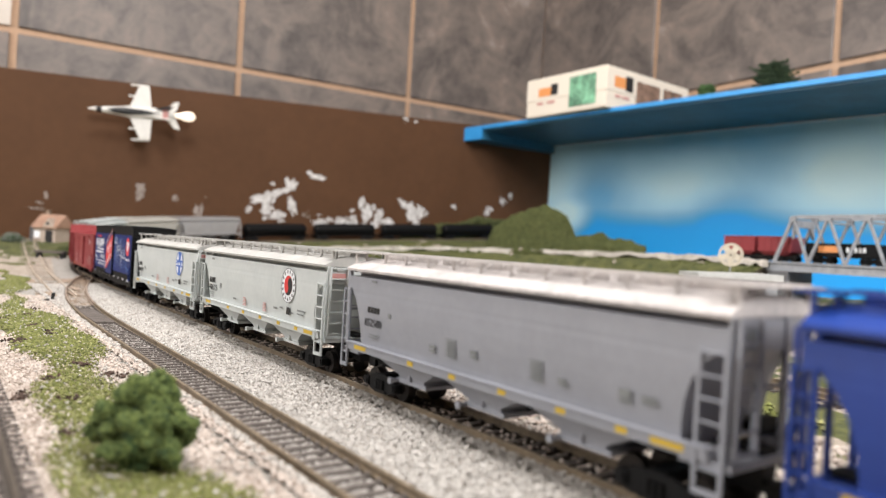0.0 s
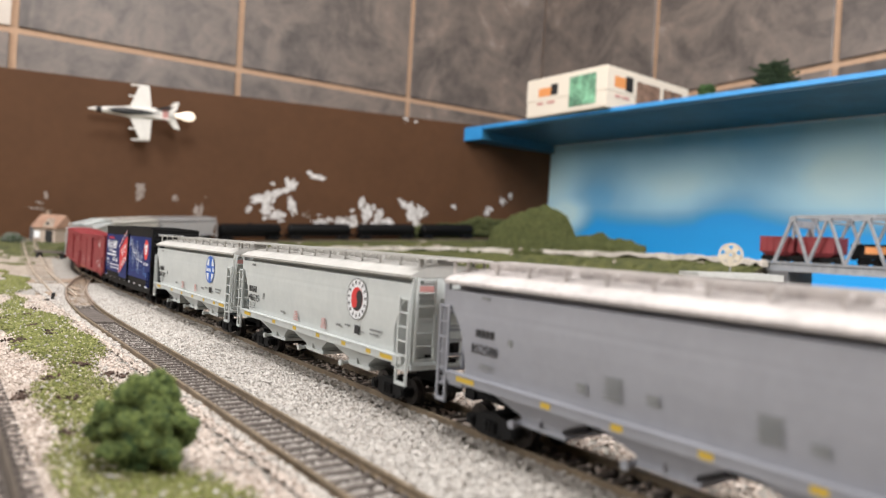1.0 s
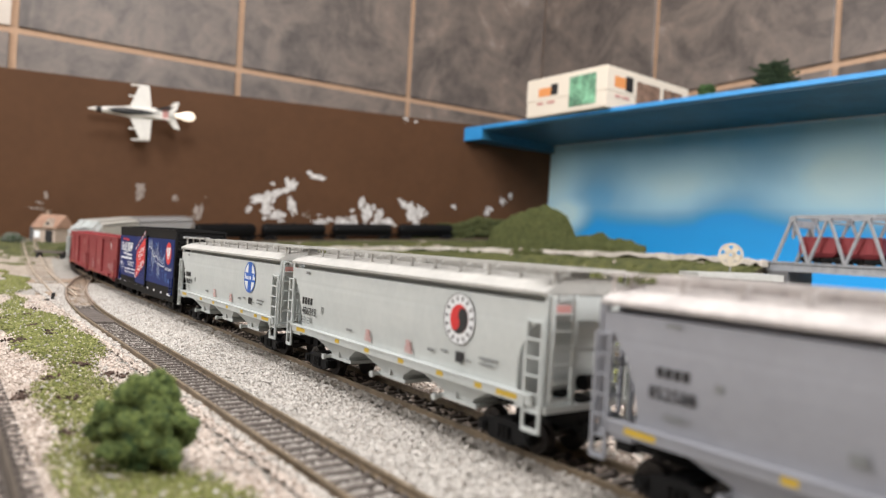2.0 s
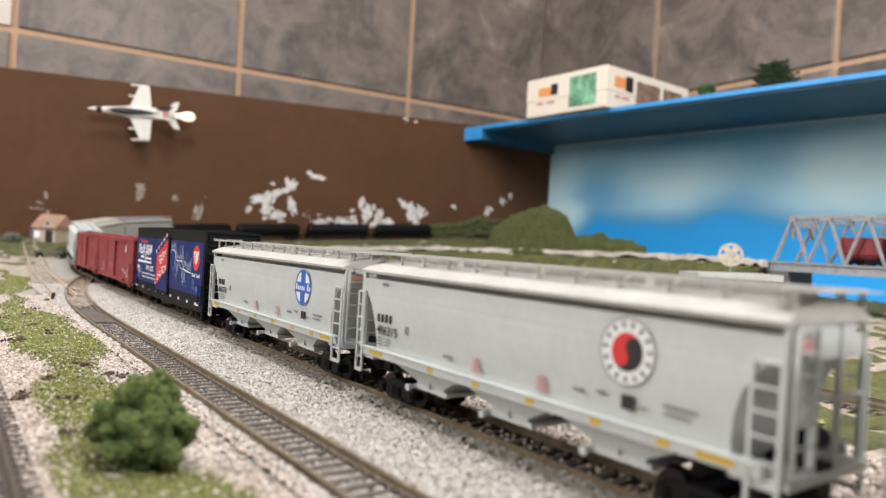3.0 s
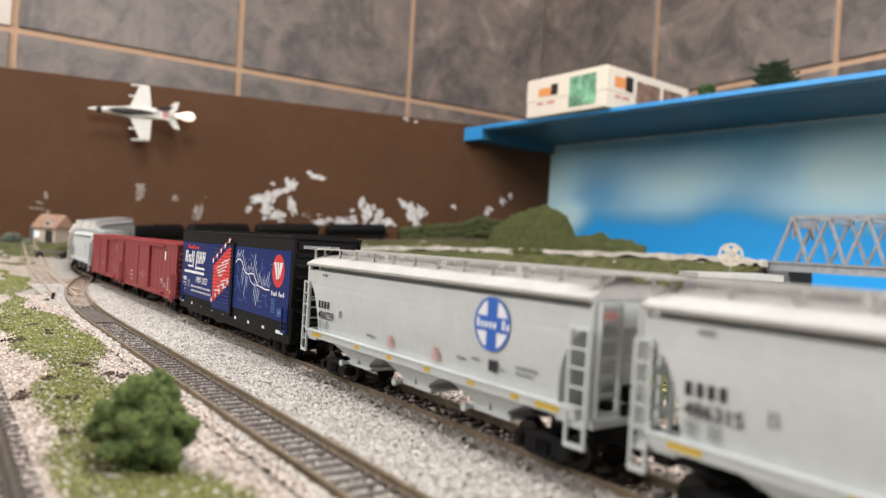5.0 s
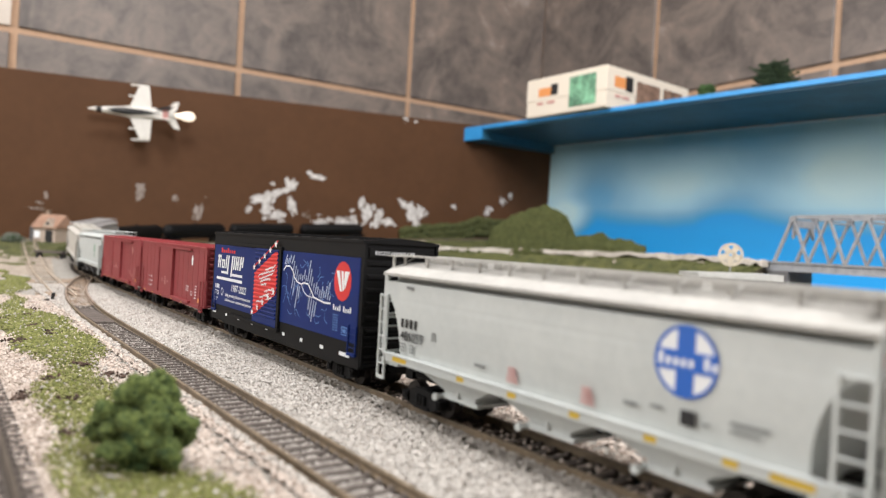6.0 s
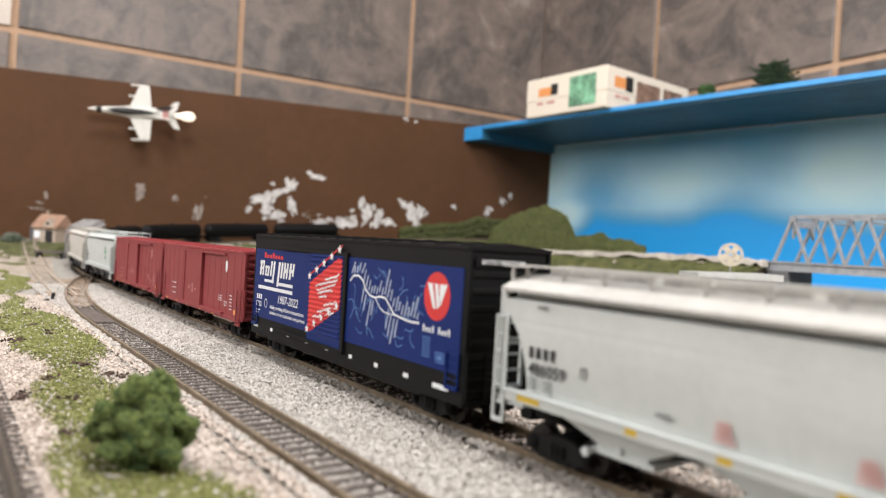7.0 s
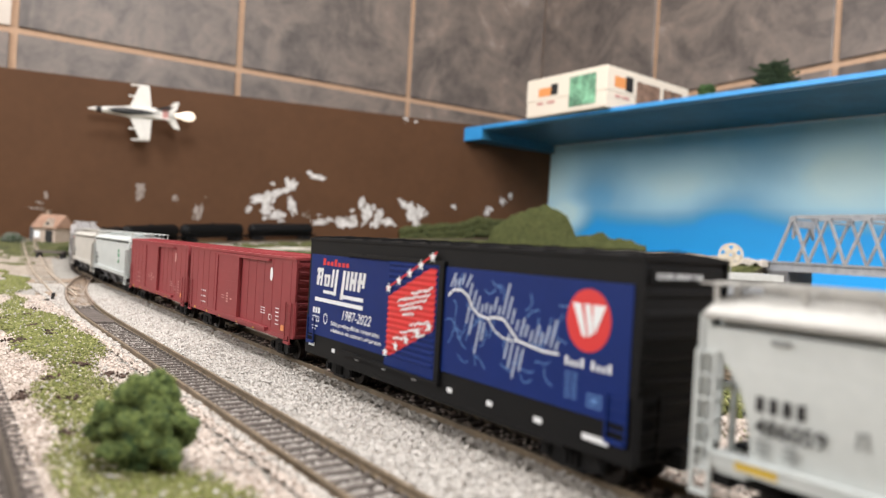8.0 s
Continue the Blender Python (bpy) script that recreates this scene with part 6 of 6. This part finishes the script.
def small_house():
    """A station house: pale walls, peach roof with a gable, dark door."""
    x, y = -0.8050, 1.425
    g = height(x, y)
    ob = thing("house", pose(x, y, g, 0, 0, -14), "small model house with peach roof and dark door", "house")
    base = 0.026 - g
    w, d, h = 0.027, 0.022, 0.030 + max(0.0, base)
    m_wall = paint("house_wall", (0.42, 0.34, 0.28), 0.85, 0.15, 80)
    m_roof = paint("peach_roof", (0.36, 0.22, 0.155), 0.85, 0.2, 80)
    part("wall", blocks((-w, w, -d, d, -0.004, h)), m_wall, ob)
    bm = bmesh.new()
    loft(bm, [[(-w - 0.004, -d - 0.005, h - 0.002), (-w - 0.004, 0, h + 0.026), (-w - 0.004, d + 0.005, h - 0.002)], [(w + 0.004, -d - 0.005, h - 0.002), (w + 0.004, 0, h + 0.026), (w + 0.004, d + 0.005, h - 0.002)]])
    roof = part("roof", bm, m_roof, ob)
    bm = bmesh.new()
    loft(bm, [[(-0.002, -d - 0.004, h), (0.012, -d - 0.004, h + 0.018), (0.026, -d - 0.004, h)], [(-0.002, 0, h), (0.012, 0, h + 0.018), (0.026, 0, h)]])
    part("gable", bm, m_wall, ob)
    part("vent", blocks((0.009, 0.015, -d - 0.0050, -d - 0.004, h + 0.005, h + 0.010)), M_BLACK, ob)
    for i in range(5):
        z0 = h + 0.002 + 0.0045 * i
        t = 1 - (z0 - h + 0.002) / 0.028
        part("shingle_row", blocks((-w - 0.0045, w + 0.0045, -(d + 0.005) * t - 0.0006, -(d + 0.005) * t + 0.0008, z0, z0 + 0.0014)), m_roof, roof)
    part("door", blocks((0.004, 0.020, -d - 0.0015, -d + 0.001, base, base + 0.026)), M_BLACK, ob, "dark open doorway")
    win = part("window", blocks((-0.024, -0.010, -d - 0.0012, -d + 0.001, base + 0.010, base + 0.024)), M_MARKWHITE, ob)
    part("sill", blocks((-0.025, -0.009, -d - 0.0025, -d, base + 0.0085, base + 0.010)), m_wall, win)
    part("side_post", blocks((-w - 0.004, -w, -d - 0.004, -d, -0.004, h)), M_DARKGREY, ob)
    part("chimney", blocks((-0.020, -0.013, 0.000, 0.007, h + 0.012, h + 0.034)), M_DIRT, ob)
    return ob


small_house()
p = Vector((-0.845, 1.36, 0))
foliage("small_bush", pose(p.x, p.y, height(p.x, p.y)), "grey-green foam bush beside the house", "bush", bush_lumps(0.020, 0.018, 0.020, 16, 0.007, 9), 120, 0.0012, varied("grey_leaf", [(0.10, 0.12, 0.10), (0.20, 0.21, 0.18), (0.14, 0.16, 0.12)]), M_LEAFSHADE, 71)
p = Vector((-0.622, 1.10, 0))
g = height(p.x, p.y)
lt = thing("low_platform", pose(p.x, p.y, g, 0, 0, 8), "low dark timber platform by the track", "platform")
part("top", blocks((-0.022, 0.022, -0.010, 0.010, 0.008, 0.0115)), M_TIEP, lt)
for x in (-0.018, 0.018):
    part("post", blocks((x - 0.002, x + 0.002, -0.008, 0.008, -0.002, 0.008)), M_BLACK, lt)
p = Vector((-0.870, 1.33, 0))
g = height(p.x, p.y)
yb = thing("marker_post", pose(p.x, p.y, g), "small yellow marker post near the house", "marker")
bm = bmesh.new()
cyl(bm, (0, 0, -0.001), (0, 0, 0.010), 0.0015, 8)
part("post", bm, M_YELLOW, yb)
bm = bmesh.new()
cyl(bm, (0, -0.001, 0.014), (0, 0.001, 0.014), 0.006, 12)
part("plate", bm, M_YELLOW, yb)
p = Vector((-0.605, 1.170, 0))
foliage("turf_mound", pose(p.x, p.y, height(p.x, p.y) - 0.002), "low green turf mound beside the track", "turf", bush_lumps(0.045, 0.040, 0.012, 40, 0.008, 19), 110, 0.0013, M_HILLBIT, M_LEAFSHADE, 73)


def jet():
    """A model jet hung flat before the board: nose to the house side, wings up and down."""
    k, z = 1.213, 0.325
    pl = on_board(k, z, 0.045)
    m = Matrix(((WEST.x, 0, SOUTH.x, pl.x), (WEST.y, 0, SOUTH.y, pl.y), (0, 1, 0, pl.z), (0, 0, 0, 1)))
    ob = thing("model_jet", m @ pose(0, 0, 0, 0, 0, -3.0), "white and black model jet with a glowing exhaust plume", "model aircraft")
    m_jet = paint("jet_white", (0.66, 0.64, 0.60), 0.5, 0.08, 60)
    bm = bmesh.new()
    rings = []
    for x, r, s in ((0.104, 0.0012, 1), (0.092, 0.0042, 1), (0.070, 0.0070, 1), (0.045, 0.0088, 1.1), (0.015, 0.0095, 1.3), (-0.030, 0.0095, 1.4), (-0.062, 0.0080, 1.4), (-0.074, 0.0060, 1.3)):
        rings.append([(x, r * s * math.cos(2 * math.pi * i / 18), r * math.sin(2 * math.pi * i / 18)) for i in range(18)])
    loft(bm, rings)
    part("fuselage", bm, m_jet, ob)
    bm = bmesh.new()
    rings = []
    for x, r in ((0.066, 0.0012), (0.052, 0.0060), (0.028, 0.0078), (0.0, 0.0062), (-0.042, 0.0022)):
        rings.append([(x, r * math.cos(2 * math.pi * i / 12), 0.0072 + 0.75 * r * math.sin(2 * math.pi * i / 12)) for i in range(12)])
    loft(bm, rings)
    part("canopy", bm, M_BLACK, ob, "black canopy and spine")
    bm = bmesh.new()
    cyl(bm, (0.078, 0, 0.001), (0.088, 0, 0.0008), 0.0068, 14, 0.0054)
    part("nose_band", bm, M_BLACK, ob)

    def fin(pts, z0, z1):
        b = bmesh.new()
        loft(b, [[(x, y, z0) for x, y in pts], [(x, y, z1) for x, y in pts]])
        return b

    for s in (-1, 1):
        part("wing", fin([(0.022, s * 0.010), (0.002, s * 0.058), (-0.020, s * 0.060), (-0.024, s * 0.010)], -0.0012, 0.0012), m_jet, ob)
        part("wing_root", fin([(0.058, s * 0.006), (0.022, s * 0.0135), (-0.01, s * 0.0135), (-0.01, s * 0.006)], -0.001, 0.001), m_jet, ob)
        part("tailplane", fin([(-0.052, s * 0.009), (-0.072, s * 0.030), (-0.084, s * 0.031), (-0.076, s * 0.009)], -0.001, 0.001), m_jet, ob)
        b = bmesh.new()
        loft(b, [[(-0.030, s * 0.008, 0.006), (-0.058, s * 0.008, 0.006), (-0.058, s * 0.0095, 0.006), (-0.030, s * 0.0095, 0.006)],
                 [(-0.052, s * 0.014, 0.030), (-0.068, s * 0.014, 0.030), (-0.068, s * 0.015, 0.030), (-0.052, s * 0.015, 0.030)]])
        part("tail_fin", b, M_BLACK if s > 0 else m_jet, ob)
        b = bmesh.new()
        for y in (0.036, 0.0605):
            cyl(b, (0.030 - 0.2 * y, s * y, -0.004), (-0.006 - 0.2 * y, s * y, -0.004), 0.0022, 10)
        part("store", b, m_jet, ob)
    part("tail_band", blocks((-0.058, -0.046, -0.0135, 0.0135, 0.0015, 0.0090)), M_PALERED, ob)
    bm = bmesh.new()
    rings = []
    for x, r in ((-0.072, 0.004), (-0.084, 0.0055), (-0.094, 0.0095), (-0.104, 0.0105), (-0.113, 0.0085), (-0.118, 0.003)):
        rings.append([(x, r * 1.05 * math.cos(2 * math.pi * i / 16), r * math.sin(2 * math.pi * i / 16)) for i in range(16)])
    loft(bm, rings)
    part("plume", bm, paint("glowing_plume", (1.0, 0.86, 0.70), 0.6, emit=1.1), ob, "glowing white exhaust plume", True)
    bm = bmesh.new()
    cyl(bm, (0.0, 0, -0.004), (0.0, 0, -0.0455), 0.0012, 8)
    part("hanger", bm, M_BLACK, ob)
    return ob


jet()


def kit_box():
    """A long cream carton with printed panels, on the shelf."""
    a, b, c = Vector((0.3617, 1.63, 0)), Vector((0.182, 1.807, 0)), Vector((0.6483, 1.79, 0))
    ux = ((c - a).normalized() + Vector(((b - a).y, -(b - a).x, 0)).normalized()).normalized()
    uy = Vector((-ux.y, ux.x, 0))
    lx, ly, h = (c - a).length, (b - a).length * 1.055, 0.0995
    ob = thing("carton", Matrix(((ux.x, uy.x, 0, a.x), (ux.y, uy.y, 0, a.y), (0, 0, 1, 0.4167), (0, 0, 0, 1))), "cream cardboard kit carton with printed panels", "box")
    bm = blocks((0, lx, 0, ly, 0, h - 0.012))
    bmesh.ops.bevel(bm, geom=bm.edges[:], offset=0.002, segments=2, affect="EDGES")
    part("tray", bm, M_CREAM, ob)
    bm = blocks((-0.0012, lx + 0.0012, -0.0012, ly + 0.0012, h - 0.060, h))
    bmesh.ops.bevel(bm, geom=bm.edges[:], offset=0.002, segments=2, affect="EDGES")
    part("lid", bm, M_CREAM, ob)
    m_pic = paint("printed_scene", (0.02, 0.07, 0.05), 0.4, 0.6, 28, second=(0.30, 0.66, 0.42))
    m_dark = paint("printed_photo", (0.06, 0.04, 0.035), 0.4, 0.5, 30, second=(0.40, 0.25, 0.18))

    def side_print(name, u0, u1, z0, z1, mat, on_x, label="", proud=0.0018):
        if on_x:
            part(name, blocks((u0, u1, -proud, -0.0006, z0, z1)), mat, ob, label)
        else:
            part(name, blocks((-proud, -0.0006, u0, u1, z0, z1)), mat, ob, label)

    side_print("picture", 0.030, 0.115, 0.012, 0.086, m_pic, False, "green printed picture panel")
    side_print("orange_mark", 0.178, 0.222, 0.050, 0.072, M_ORANGE, False)
    side_print("dark_mark", 0.155, 0.178, 0.050, 0.078, M_INK, False)
    side_print("caption", 0.205, 0.225, 0.030, 0.036, M_PALERED, False)
    side_print("caption", 0.165, 0.190, 0.030, 0.036, M_PALERED, False)
    side_print("orange_mark", 0.028, 0.070, 0.052, 0.078, M_ORANGE, True)
    side_print("dark_mark", 0.070, 0.098, 0.048, 0.084, M_INK, True)
    side_print("caption", 0.034, 0.052, 0.028, 0.034, M_PALERED, True)
    side_print("caption", 0.060, 0.085, 0.028, 0.034, M_PALERED, True)
    side_print("picture", 0.112, 0.205, 0.010, 0.080, m_dark, True, "dark brown printed picture panel")
    side_print("picture", 0.220, 0.300, 0.012, 0.080, m_dark, True)
    return ob


kit_box()


def shelf_tree():
    """A flattened model fir: a stem and many drooping boughs of needles."""
    r = random.Random(77)
    ob = thing("shelf_tree", pose(0.652, 1.425, 0.4167), "dark green spiky model fir tree on the shelf", "model tree")
    bm = bmesh.new()
    cyl(bm, (0.010, 0, 0), (0.016, 0, 0.066), 0.003, 8, 0.001)
    part("trunk", bm, M_DEADBIT, ob)
    pts = []
    for i in range(74):
        h = r.uniform(0.004, 0.062)
        a = r.uniform(0, 2 * math.pi)
        reach = (0.074 - 0.85 * h) * r.uniform(0.65, 1.1)
        lift = r.uniform(-0.15, 0.55)
        for j in range(110):
            f = r.random()
            w = 0.0042 * (1 - 0.75 * f)
            pts.append((0.012 + reach * f * math.cos(a) + r.gauss(0, w), reach * 0.45 * f * math.sin(a) + r.gauss(0, w), max(0.0012, h + reach * f * lift + r.gauss(0, w))))
    pts = np.array(pts)
    cr = bits("crown", "", "", pts, np.random.RandomState(5).uniform(0.0010, 0.0024, len(pts)), varied("fir_needles", [(0.010, 0.022, 0.010), (0.020, 0.040, 0.016), (0.034, 0.060, 0.022)]), 0.8, 82)
    cr.parent = ob


shelf_tree()
foliage("shelf_bush", pose(0.560, 1.520, 0.4167), "small dark green foam bush on the shelf", "bush", bush_lumps(0.024, 0.02, 0.040, 26, 0.008, 29), 120, 0.0018, M_LEAF, M_LEAFSHADE, 83)


# ---- wall tiles, each a piece ----
def wall_tiles():
    gap, th = 0.018, 0.009
    bm = bmesh.new()
    box(bm, (gap / 2, 0.0, gap / 2), (TILE - gap / 2, th, TILE - gap / 2))
    bmesh.ops.bevel(bm, geom=[e for e in bm.edges], offset=0.0025, segments=1, affect="EDGES")
    me = mesh_of("tile", bm, M_SLATE)
    bm = bmesh.new()
    box(bm, (gap / 2, 0.0, gap / 2), (TILE - gap / 2, th, TILE - gap / 2))
    pale = mesh_of("tile", bm, paint("pale_tile", (0.62, 0.55, 0.48), 0.5, 0.1, 6))
    for wall, d, inn in (("wall_west", WEST, SOUTH), ("wall_east", SOUTH, WEST)):
        par = bpy.data.objects[wall]
        for i in range(7):
            for j in range(-2, 3):
                z = GROUT_Z + j * TILE
                t = new("tile", pale if wall == "wall_west" and i >= 3 and j >= 0 else me)
                p = CORNER + d * (i * TILE)
                t.parent = par
                t.matrix_basis = Matrix(((d.x, inn.x, 0, p.x), (d.y, inn.y, 0, p.y), (0, 0, 1, z), (0, 0, 0, 1)))


wall_tiles()

# ---- the train ----
TRAIN = [(blue_hopper(), -0.3865, -0.2070), (grey_hopper(), -0.1935, -0.0185), (hopper_with_round_emblem(), 0.0014, 0.1790), (hopper_with_cross_emblem(), 0.1946, 0.3690),
         (blue_boxcar(), 0.3885, 0.5755), (red_boxcar(False), 0.5935, 0.7645), (red_boxcar(True), 0.7740, 0.9450),
         (plain_hopper(M_CARWHITE, "pale covered hopper with a small green emblem", True), 0.9600, 1.1340), (plain_hopper(M_BEIGE, "beige covered hopper with faded marks", False), 1.1500, 1.3240),
         (plain_hopper(M_PALEGREY, "plain grey covered hopper with faded marks", False), 1.3400, 1.5080)]
for i in range(4):
    TRAIN.append((tank_car(), 1.532 + 0.191 * i, 1.532 + 0.191 * i + 0.172))
BRIDGE_TRAIN = [(ore_car(), 0.0292), (ore_car(), 0.0942), (black_gondola(), 0.2040)]
BRIDGE_TAIL = ((0.0, -0.1315), (0.8, -0.0765), (1.6, -0.0220), (2.9, 0.0635), (3.8, 0.1155), (5.0, 0.1850), (6.5, 0.2720), (8.0, 0.3590))


def ride(ob, q4, length):
    """Key a car so that it follows the track; q4 is where its middle stands at 4 s."""
    rows = []
    for i in range(33):
        t = i * 0.25
        q = q4 - SPEED * (t - 4)
        a, b = on_path(q - length * 0.36), on_path(q + length * 0.36)
        d = (a - b).normalized()
        side = Vector((0, 0, 1)).cross(d).normalized()
        rot = Matrix((d, side, d.cross(side))).transposed().to_4x4()
        rows.append((t, Matrix.Translation((a + b) / 2 + Vector((0, 0, RAIL))) @ rot))
    walk(ob, rows)


def motions():
    for ob, a, b in TRAIN:
        ride(ob, (a + b) / 2, b - a)
    for ob, s in BRIDGE_TRAIN:
        walk(ob, [(t, bridge_frame(tail + s, 0.029, DECK + 0.0012)) for t, tail in BRIDGE_TAIL])
    turn = math.degrees(SPEED / WHEEL_R) * 0.1
    for w, x in SPINNERS:
        walk(w, [(i * 0.1, pose(x, 0, WHEEL_R, 0, turn * i, 0)) for i in range(81)])


motions()
